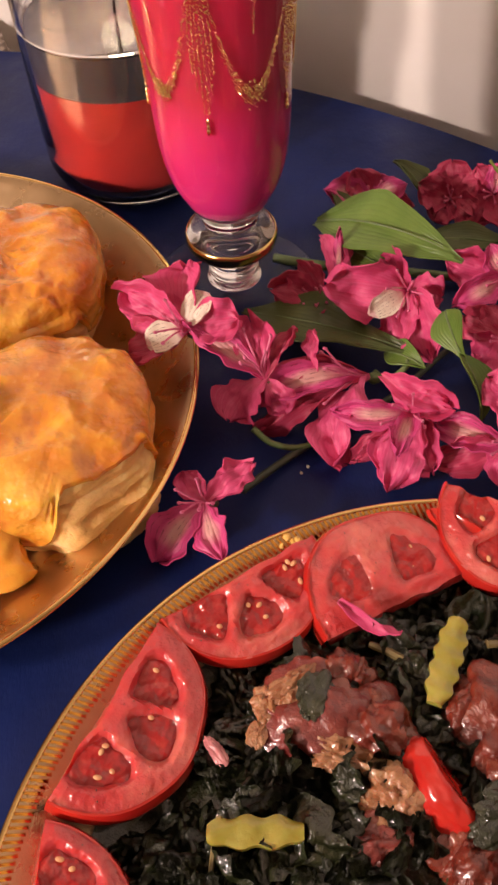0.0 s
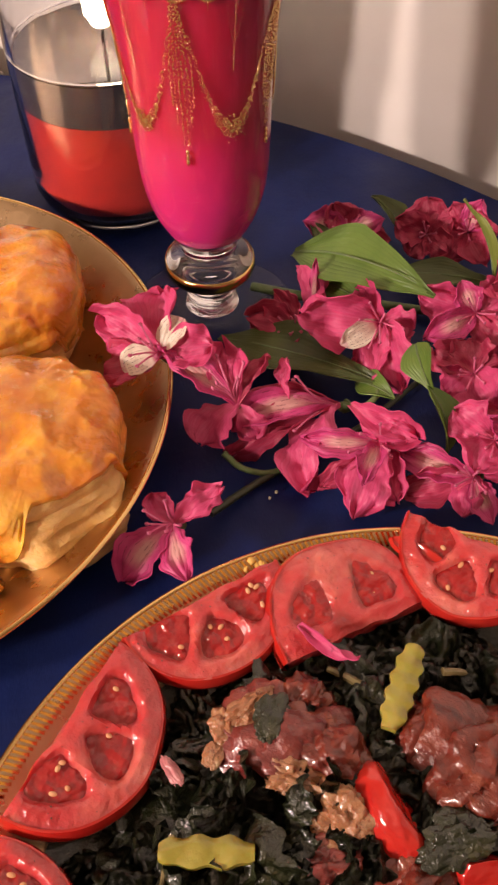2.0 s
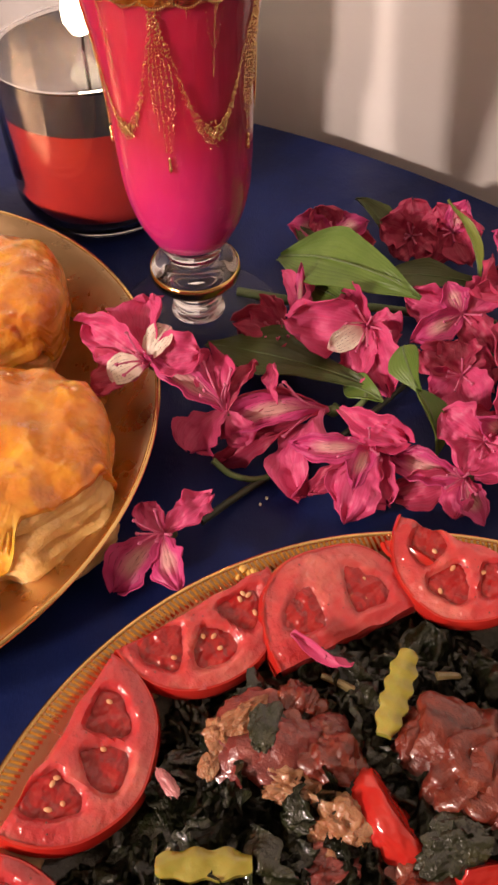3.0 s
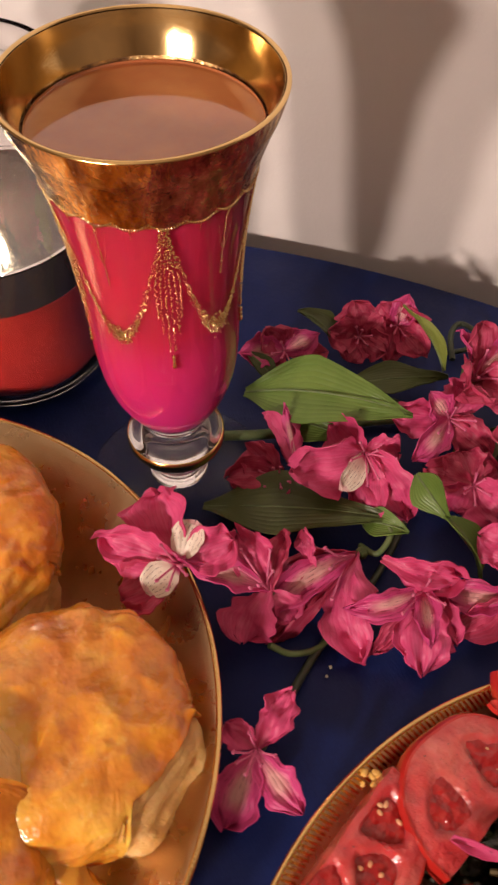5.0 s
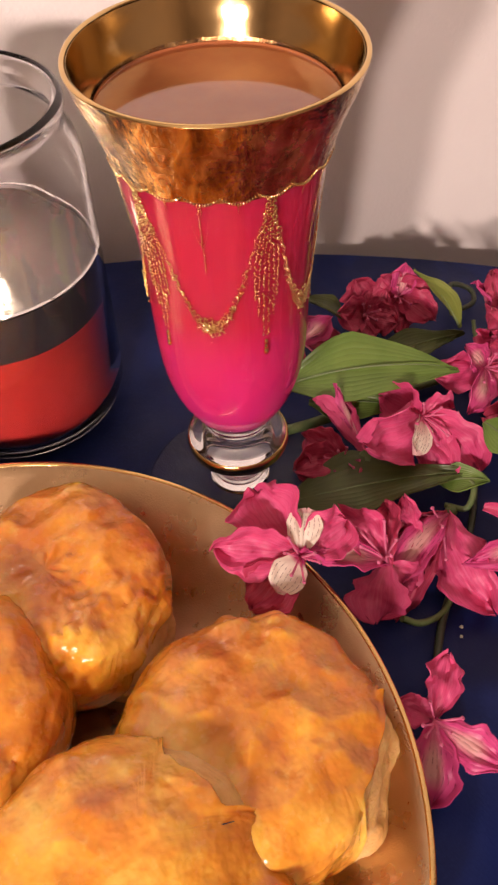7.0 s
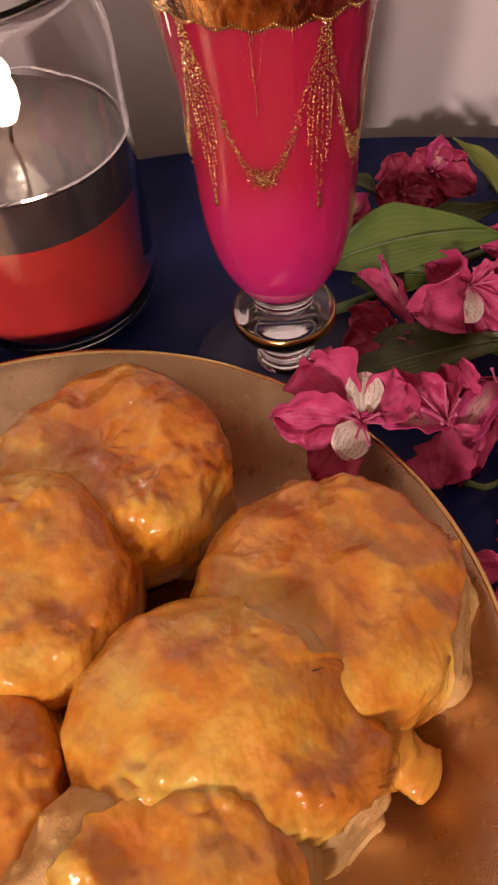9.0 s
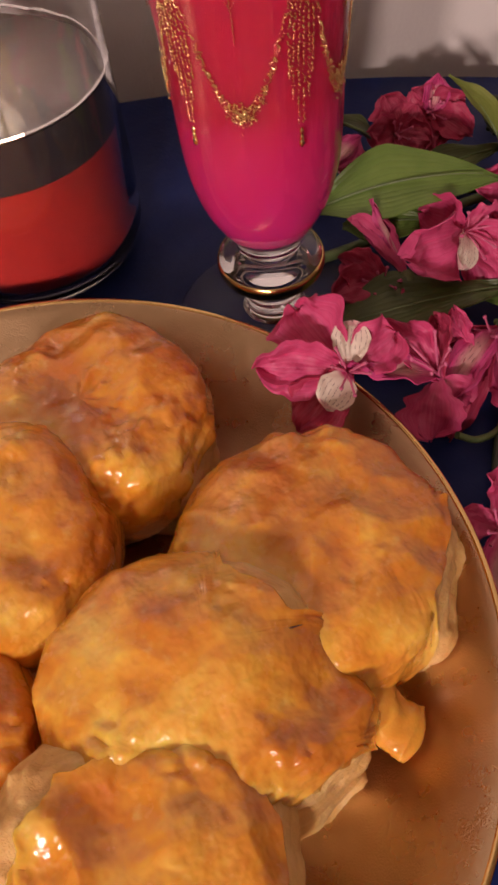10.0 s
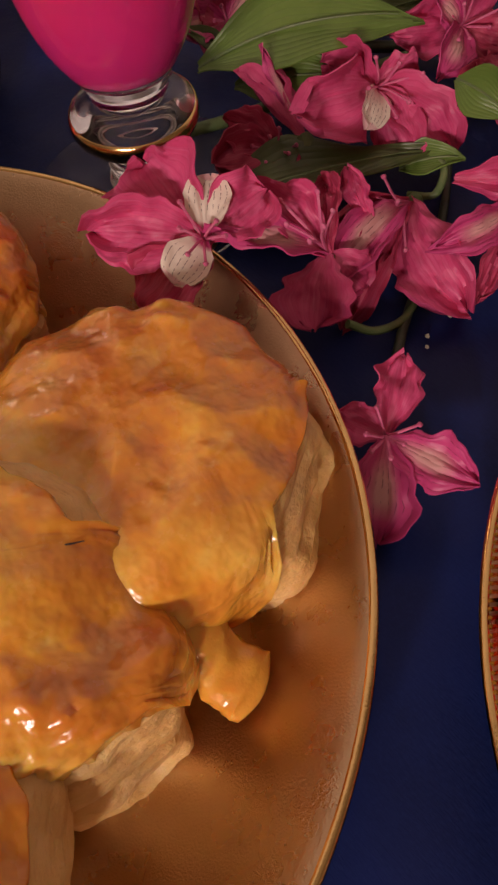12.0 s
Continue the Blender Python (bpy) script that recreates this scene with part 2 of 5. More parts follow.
def petal_streaked():
    k = Mat("petal_streaked", (0.8, 0.3, 0.4), 0.45)
    u, v = k.uv()
    side = k.maths("MULTIPLY", k.maths("ABSOLUTE", k.maths("SUBTRACT", u, 0.5)), 2.0)
    pink = k.mix(k.noise(120, 4), (0.80, 0.12, 0.36), (0.56, 0.035, 0.17))
    heart = k.ramp(k.maths("ADD", side, k.maths("MULTIPLY", k.noise(170, 3), 0.35)), [(0.35, 1.0), (0.72, 0.0)])
    band = k.ramp(v, [(0.22, 0.3), (0.42, 1.0), (0.62, 1.0), (0.80, 0.0)])
    c = k.mix(k.maths("MULTIPLY", k.maths("MULTIPLY", heart, band), 0.7), pink, (0.86, 0.60, 0.50))
    lines = k.maths("ABSOLUTE", k.maths("SINE", k.maths("MULTIPLY", k.maths("ADD", u, k.maths("MULTIPLY", k.noise(200, 2), 0.06)), 30.0)))
    gate = k.ramp(k.noise(330, 2), [(0.46, 0.0), (0.56, 1.0)])
    mark = k.maths("MULTIPLY", k.maths("MULTIPLY", k.ramp(lines, [(0.0, 1.0), (0.3, 0.0)]), gate), band)
    c = k.mix(mark, c, (0.20, 0.015, 0.035))
    k.colour(c)
    k.bump(lines, 0.0005, 0.4)
    return k.sheer(0.22, c).m


def leaf_skin(name, a, b, rough=0.4):
    k = Mat(name, a, rough)
    u, v = k.uv()
    rib = k.maths("ABSOLUTE", k.maths("SINE", k.maths("MULTIPLY", u, 40.0)))
    c = k.mix(k.ramp(rib, [(0.0, 0.25), (0.3, 0.0)]), k.ramp(k.noise(60, 4), [(0.3, a), (0.7, b)]), tuple(x * 0.6 for x in a))
    k.colour(c)
    k.bump(rib, 0.0005, 0.25)
    k.bump(k.noise(240, 3), 0.0006, 0.3)
    return k.sheer(0.18, c).m


def tomato_skin():
    k = Mat("tomato_skin", (0.55, 0.025, 0.015), 0.14, 0.0, Coat_Weight=0.6, Subsurface_Weight=0.2, Subsurface_Scale=0.004)
    k.colour(k.ramp(k.noise(70, 4), [(0.3, (0.42, 0.013, 0.012)), (0.7, (0.58, 0.035, 0.022))]))
    return k.bump(k.noise(300, 2), 0.0004, 0.2).m


def tomato_flesh():
    k = Mat("tomato_flesh", (0.66, 0.09, 0.05), 0.18, 0.0, Subsurface_Weight=0.6, Subsurface_Scale=0.006, Coat_Weight=0.6, Coat_Roughness=0.05)
    k.colour(k.ramp(k.noise(55, 3), [(0.26, (0.48, 0.026, 0.034)), (0.52, (0.58, 0.065, 0.068)), (0.78, (0.70, 0.21, 0.17))]))
    k.bump(k.noise(150, 2), 0.0026, 0.6)
    return k.bump(k.noise(430, 2), 0.0012, 0.6).m


def tomato_gel():
    k = Mat("tomato_gel", (0.45, 0.03, 0.012), 0.16, 0.0, Coat_Weight=0.5, Coat_Roughness=0.05, Subsurface_Weight=0.4, Subsurface_Scale=0.004)
    k.colour(k.ramp(k.noise(220, 4), [(0.3, (0.30, 0.006, 0.008)), (0.55, (0.40, 0.012, 0.013)), (0.8, (0.52, 0.05, 0.04))]))
    return k.bump(k.noise(330, 1), 0.0022, 0.8).m


def greens_skin():
    k = Mat("cooked_greens", (0.014, 0.02, 0.008), 0.30, 0.0, Coat_Weight=0.8, Coat_Roughness=0.08)
    c = k.ramp(k.noise(110, 5), [(0.3, (0.005, 0.009, 0.003)), (0.58, (0.020, 0.026, 0.008)), (0.82, (0.075, 0.066, 0.022))])
    k.colour(k.mix(k.ramp(k.random(), [(0.6, 0.0), (1.0, 0.5)]), c, (0.035, 0.04, 0.016)))
    k.bump(k.noise(240, 3), 0.0028, 0.8)
    return k.bump(k.noise(700, 2), 0.0010, 0.6).m


def meat_skin(name, a, b, fat):
    k = Mat(name, a, 0.30, 0.0, Coat_Weight=0.6, Coat_Roughness=0.12, Subsurface_Weight=0.25, Subsurface_Scale=0.004)
    c = k.ramp(k.noise(90, 6, stretch=(1, 1.8, 1)), [(0.28, a), (0.55, b), (0.78, fat)])
    k.colour(k.mix(k.ramp(k.noise(35, 3), [(0.5, 0.0), (0.75, 0.6)]), c, tuple(x * 0.45 for x in a)))
    k.bump(k.noise(230, 5, stretch=(1, 1.5, 1)), 0.0018, 0.6)
    return k.bump(k.noise(620, 3), 0.0009, 0.6).m


def plain(name, a, b, rough=0.4, scale=120, bump=0.4, **more):
    k = Mat(name, a, rough, 0.0, **more)
    k.colour(k.ramp(k.noise(scale, 4), [(0.3, a), (0.7, b)]))
    return k.bump(k.noise(scale * 3, 3), 0.0008, bump).m


def glow(name, colour, strength):
    k = Mat(name, (0, 0, 0), 0.5)
    k.set("Emission Color", (*colour, 1)).set("Emission Strength", strength)
    return k.m


WALL, DIM = wall_paint(), dim_paint()
CLOTH = cloth()
PLATE_GOLD = gold("plate_gold", (0.60, 0.42, 0.24), 0.30, 0.4)
RIM_GOLD = gold("rim_gold", (0.84, 0.57, 0.22), 0.15, 0.1)
BAND_GOLD = band_gold()
LEAF_GOLD = gold("leaf_gold", (0.86, 0.61, 0.27), 0.11, 0.06)
GLASS = clear_glass("goblet_glass", (0.97, 0.98, 1.0))
FOOT_GLASS = clear_glass("foot_glass", (0.97, 0.98, 1.0), ior=1.22)
JAR_GLASS = clear_glass("jar_glass", (0.96, 0.95, 0.95), 0.01)
DRINK = drink()
# the drink's top is coloured tan to paint in the gold lining's reflection
FROTH = plain("drink_top", (0.38, 0.115, 0.045), (0.46, 0.17, 0.055), 0.06, 60, 0.04, Coat_Weight=1.0)
DRIP = plain("pooled_cheese", (0.72, 0.30, 0.032), (0.82, 0.42, 0.06), 0.14, 90, 0.5, Coat_Weight=0.6, Subsurface_Weight=0.5, Subsurface_Scale=0.005)
RED_WAX = wax("red_wax", (0.21, 0.011, 0.009), (0.29, 0.020, 0.014))
DARK_WAX = wax("dark_wax", (0.006, 0.003, 0.004), (0.011, 0.005, 0.006), 0.75)
WAX_POOL = plain("wax_pool", (0.035, 0.025, 0.025), (0.06, 0.045, 0.04), 0.12, 60, 0.15, Coat_Weight=1.0)
CRUST = crust()
CHEESE = cheese()
PINK = petal_plain("petal_pink", (0.86, 0.130, 0.32), (0.60, 0.035, 0.16))
DEEP = petal_plain("petal_deep", (0.68, 0.075, 0.18), (0.42, 0.022, 0.075))
FLECK = petal_marked()
STREAK = petal_streaked()
STAMEN = plain("stamen_pink", (0.62, 0.10, 0.26), (0.78, 0.24, 0.38), 0.5, 300)
LEAF = leaf_skin("leaf_bright", (0.115, 0.21, 0.035), (0.17, 0.27, 0.055))
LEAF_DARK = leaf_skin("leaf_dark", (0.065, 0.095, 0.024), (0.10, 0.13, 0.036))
LEAF_LIGHT = leaf_skin("leaf_yellow_green", (0.22, 0.27, 0.05), (0.28, 0.33, 0.08))
STEM = plain("stem_green", (0.09, 0.15, 0.05), (0.16, 0.21, 0.08), 0.5, 200)
STEM_DARK = plain("stem_dark", (0.035, 0.05, 0.028), (0.06, 0.075, 0.04), 0.5, 200)
T_SKIN, T_FLESH, T_GEL = tomato_skin(), tomato_flesh(), tomato_gel()
SEED = plain("tomato_seed", (0.70, 0.30, 0.14), (0.80, 0.44, 0.22), 0.25, 300, Coat_Weight=0.5)
SPECK = plain("pepper_speck", (0.03, 0.02, 0.015), (0.06, 0.04, 0.03), 0.6, 500)
GREENS = greens_skin()
OLIVE = plain("olive_stem", (0.16, 0.13, 0.05), (0.26, 0.20, 0.09), 0.3, 200, 0.4, Coat_Weight=0.3)
MEAT = meat_skin("ham_meat", (0.11, 0.014, 0.014), (0.22, 0.040, 0.032), (0.38, 0.13, 0.09))
SEARED = meat_skin("seared_meat", (0.085, 0.011, 0.007), (0.19, 0.030, 0.016), (0.30, 0.085, 0.040))
TAN_MEAT = meat_skin("tan_meat", (0.28, 0.11, 0.05), (0.40, 0.19, 0.09), (0.52, 0.32, 0.17))
BANANA = plain("banana_pepper", (0.27, 0.24, 0.03), (0.38, 0.33, 0.065), 0.25, 110, 0.4, Subsurface_Weight=0.3, Subsurface_Scale=0.004, Coat_Weight=0.4)
ONION = plain("pink_onion", (0.42, 0.12, 0.14), (0.56, 0.24, 0.24), 0.25, 150, Coat_Weight=0.4)
CRUMB = plain("pale_crumb", (0.55, 0.52, 0.36), (0.75, 0.72, 0.55), 0.6, 500)
YELLOW_BIT = plain("yellow_bit", (0.72, 0.42, 0.08), (0.82, 0.56, 0.18), 0.3, 300)
WICK = plain("burnt_wick", (0.01, 0.01, 0.01), (0.03, 0.025, 0.02), 0.9, 400)
WICKER = plain("grey_wicker", (0.26, 0.21, 0.17), (0.44, 0.37, 0.31), 0.7, 90, 0.8)
SILL = plain("pale_wood", (0.50, 0.40, 0.28), (0.60, 0.49, 0.36), 0.55, 40, 0.3)
FLOOR = plain("floor_boards", (0.26, 0.16, 0.08), (0.36, 0.23, 0.12), 0.45, 20, 0.3)
# unseen ceiling, its plaster darkened so that less light bounces down
PLASTER = plain("low_bounce_ceiling", (0.42, 0.37, 0.31), (0.50, 0.45, 0.38), 0.8, 20, 0.3)
WOOD = plain("table_wood", (0.16, 0.08, 0.04), (0.24, 0.13, 0.07), 0.4, 30, 0.3)
FLAME = glow("flame", (1.0, 0.82, 0.56), 60.0)


# ---- the room and the table
ALONG, OUT = Vector((0.7698, -0.6383, 0)), Vector((0.6383, 0.7698, 0))
CORNER = Vector((0.0610, 0.5160, 0))
ROOM = Matrix((( ALONG.x, OUT.x, 0, CORNER.x), (ALONG.y, OUT.y, 0, CORNER.y), (0, 0, 1, 0), (0, 0, 0, 1)))


def slab(name, lo, hi, material, label, kind="structure", category="wall"):
    bm = bmesh.new()
    bmesh.ops.create_cube(bm, size=1.0)
    for v in bm.verts:
        v.co = Vector([(a + b) / 2 + c * (b - a) for a, b, c in zip(lo, hi, v.co)])
    bmesh.ops.bevel(bm, geom=bm.edges[:], offset=0.003, segments=1, affect="EDGES")
    ob = part(name, bm, material, smooth=False)
    ob.matrix_basis = ROOM
    return tagged(ob, label, category, kind=kind)


slab("wall_north", (-2.3, 0.0, -0.75), (1.7, 0.12, 1.75), WALL, "warm white painted wall close behind the table")
# the next three walls are out of view, added dark to hold back bounce
slab("wall_south", (-2.3, -3.32, -0.75), (1.7, -3.2, 1.75), DIM, "unseen room wall, made dark brown to cut bounced light")
slab("wall_west", (-2.42, -3.32, -0.75), (-2.3, 0.12, 1.75), DIM, "unseen room wall, made dark brown to cut bounced light")
slab("wall_east", (1.7, -3.32, -0.75), (1.82, 0.12, 1.75), DIM, "unseen room wall, made dark brown to cut bounced light")
slab("floor", (-2.42, -3.32, -0.85), (1.82, 0.12, -0.75), FLOOR, "brown wooden floor of the room", category="floor")
slab("ceiling", (-2.42, -3.32, 1.75), (1.82, 0.12, 1.85), PLASTER, "unseen plaster ceiling, darkened to cut bounced light", category="ceiling")

TABLE = Vector((-0.257, -0.019, 0))
TABLE_R = 0.594


def table():
    top = thing("round_table", "round wooden table under a blue cloth", "table", (TABLE.x, TABLE.y, -0.75))
    ob = part("tabletop", lathe([(0, 0.715), (TABLE_R - 0.012, 0.715), (TABLE_R - 0.006, 0.722), (TABLE_R - 0.006, 0.738), (TABLE_R - 0.012, 0.744), (0, 0.744)], 96), WOOD, top)
    part("pedestal", lathe([(0, 0), (0.28, 0), (0.28, 0.02), (0.1, 0.05), (0.05, 0.12), (0.045, 0.6), (0.09, 0.7), (0, 0.714)], 40), WOOD, top)


table()


def tablecloth():
    bm = bmesh.new()
    segs, rings = 300, []
    radii = [TABLE_R * (i / 84) for i in range(1, 83)] + [TABLE_R - 0.006, TABLE_R - 0.002, TABLE_R, TABLE_R + 0.001] + [TABLE_R + 0.004] * 6
    for i, r in enumerate(radii):
        ring = []
        for k in range(segs):
            a = 2 * math.pi * k / segs
            x, y = r * math.cos(a), r * math.sin(a)
            z = 0.0
            if i < 83:
                q = Vector((x, y, 0))
                w = noise.fractal(q * 9 + Vector((3, 1, 5)), 0.8, 2.0, 4)
                fold = abs(noise.noise(Vector((x * 5 + y * 3, y * 2 - x, 1.3)))) ** 0.6
                z = -0.0016 + 0.0011 * w - 0.0008 * (1 - fold)
                z = min(z, -0.0002)
            elif i == 83:
                z = -0.0012
            elif i == 84:
                z = -0.003
            elif i == 85:
                z = -0.006
            else:
                drop = (i - 85) / 6
                r2 = r + 0.006 * drop * math.sin(a * 26 + 1.3 * math.sin(a * 5))
                x, y, z = r2 * math.cos(a), r2 * math.sin(a), -0.006 - 0.22 * drop
            ring.append(bm.verts.new((x, y, z)))
        rings.append(ring)
    mid = bm.verts.new((0, 0, -0.001))
    for k in range(segs):
        bm.faces.new((mid, rings[0][k], rings[0][(k + 1) % segs]))
    for a, b in zip(rings, rings[1:]):
        for k in range(segs):
            bm.faces.new((a[k], b[k], b[(k + 1) % segs], a[(k + 1) % segs]))
    ob = part("tablecloth", bm, CLOTH)
    ob.location = TABLE
    tagged(ob, "dark royal blue tablecloth with soft creases on a round table", "tablecloth")


tablecloth()


# ---- gold plates
def plate(name, place, label, toothed):
    x, y, h, R = place
    p = thing(name, label, "plate", (x, y, 0))
    prof = [(0, 0.005), (0.098, 0.005), (0.104, 0.0058), (0.112, 0.0095), (0.122, 0.0160), (0.131, h - 0.006), (R - 0.0045, h - 0.0022), (R - 0.0022, h - 0.0004), (R - 0.0006, h),
            (R, h - 0.001), (R - 0.0010, h - 0.0028), (R - 0.006, h - 0.0060), (0.127, 0.0145), (0.115, 0.0062), (0.104, 0.0024), (0.094, 0.0012), (0.092, 0.0), (0.087, 0.0), (0.085, 0.0018), (0, 0.002)]
    part("dish", lathe(prof, 160), PLATE_GOLD, p)
    part("lip", lathe([(R + 0.0012 * math.cos(a), h - 0.0006 + 0.0011 * math.sin(a)) for a in [k * math.pi / 4 for k in range(8)]], 160, True), RIM_GOLD, p, "bright gold lip")
    if toothed:
        bm = bmesh.new()
        a = [bm.verts.new(q) for q in ((0, -0.0006, -0.0003), (0.0050, -0.0006, 0.0024), (0.0050, 0.0006, 0.0024), (0, 0.0006, -0.0003))]
        b = [bm.verts.new(q) for q in ((0.0006, 0, 0.0010), (0.0044, 0, 0.0034))]
        for f in ((a[0], a[1], b[1], b[0]), (a[2], a[3], b[0], b[1]), (a[1], a[2], b[1]), (a[3], a[0], b[0]), (a[3], a[2], a[1], a[0])):
            bm.faces.new(f)
        bmesh.ops.recalc_face_normals(bm, faces=bm.faces)
        first = part("rim_tooth", bm, RIM_GOLD, p, smooth=False)
        n, rest = 440, bmesh.new()
        for k in range(n):
            t = radians(40) + 2 * math.pi * k / n
            m = Matrix.Rotation(t, 4, "Z") @ Matrix.Translation((R - 0.0056, 0, h - 0.0024)) @ Matrix.Rotation(0.42, 4, "Z")
            if k >= 298:
                rest.from_mesh(first.data)
                rest.verts.ensure_lookup_table()
                bmesh.ops.transform(rest, matrix=m, verts=rest.verts[-6:])
            elif k:
                share("rim_tooth", first.data, p, m)
            else:
                first.matrix_basis = m
        part("rim_teeth", rest, RIM_GOLD, p, smooth=False, kind="stuff")
    return p


PLATE_A = (-0.1606, 0.2472, 0.0301, 0.1421)
PLATE_B = (0.0581, 0.0301, 0.0254, 0.1423)
plate("biscuit_plate", PLATE_A, "shiny gold dinner plate holding cheese-topped biscuits", False)
plate("salad_plate", PLATE_B, "gold dinner plate with a notched rim under greens and tomatoes", True)


# ---- petals, leaves and flakes
def sheet(length, width, bend, cup, ruffle, seed, tip=0.25, waist=0.2, widest=0.62, nu=8, nv=14, thick=0.0004, twist=0.0, frill=0.0, pleat=0.0):
    """A petal or leaf: starts at the origin, runs out along +x and bends by the angles in bend (start, end, degrees up from +x)."""
    bm = bmesh.new()
    layer = bm.loops.layers.uv.new("UVMap")
    grid, x, z = [], 0.0, 0.0
    for j in range(nv + 1):
        v = j / nv
        a = radians(bend[0] + (bend[1] - bend[0]) * v)
        if j:
            x += length / nv * math.cos(a)
            z += length / nv * math.sin(a)
        if v < widest:
            w = waist + (1 - waist) * math.sin(v / widest * math.pi / 2) ** 1.3
        else:
            w = max(0.0, 1 - ((v - widest) / (1 - widest)) ** (2 + 2 * (1 - tip))) ** 0.6 * (1 - tip * (v - widest) / (1 - widest))
        w = max(w, 0.07)
        row = []
        for i in range(nu + 1):
            u = i / nu * 2 - 1
            y = u * w * width / 2 * (1 + frill * noise.noise(Vector((v * 7 + seed, 2 if u > 0 else -2, seed * 0.7))) * abs(u))
            q = Vector((0, y, cup * width * u * u * w))
            n = ruffle * length * noise.noise(Vector((v * 3.2 + seed * 5.1, u * 1.8 - seed * 2.3, seed))) * (0.25 + abs(u)) * (0.3 + v)
            q.z += pleat * length * v * (1 - 0.3 * v) * math.sin(u * 8 + 2.5 * noise.noise(Vector((v * 2, seed, 0))) + seed)
            q.z += n + 0.3 * ruffle * length * noise.noise(Vector((v * 8 + seed, u * 4.5, seed * 1.7))) * (0.2 + v)
            tw = twist * v
            q = Vector((0, q.y * math.cos(tw) - q.z * math.sin(tw), q.y * math.sin(tw) + q.z * math.cos(tw)))
            far = frill * length * 0.35 * v ** 4 * noise.noise(Vector((u * 2.2, seed * 1.9, 3)))
            row.append(bm.verts.new((x + far * math.cos(a) - q.z * math.sin(a), q.y, z + far * math.sin(a) + q.z * math.cos(a))))
        grid.append(row)
    for j in range(nv):
        for i in range(nu):
            f = bm.faces.new((grid[j][i], grid[j + 1][i], grid[j + 1][i + 1], grid[j][i + 1]))
            for loop, (du, dv) in zip(f.loops, ((0, 0), (0, 1), (1, 1), (1, 0))):
                loop[layer].uv = ((i + du) / nu, (j + dv) / nv)
    bm.normal_update()
    back = {v: bm.verts.new(v.co - v.normal * thick) for row in grid for v in row}
    for f in bm.faces[:]:
        g = bm.faces.new([back[v] for v in reversed(f.verts)])
        for loop, other in zip(g.loops, reversed(f.loops[:])):
            loop[layer].uv = other[layer].uv
    rim = [grid[0][i] for i in range(nu)] + [grid[j][nu] for j in range(nv)] + [grid[nv][i] for i in range(nu, 0, -1)] + [grid[j][0] for j in range(nv, 0, -1)]
    for p, q in zip(rim, rim[1:] + rim[:1]):
        g = bm.faces.new((p, q, back[q], back[p]))
        for loop in g.loops:
            loop[layer].uv = (0.5, 0.9)
    return bm


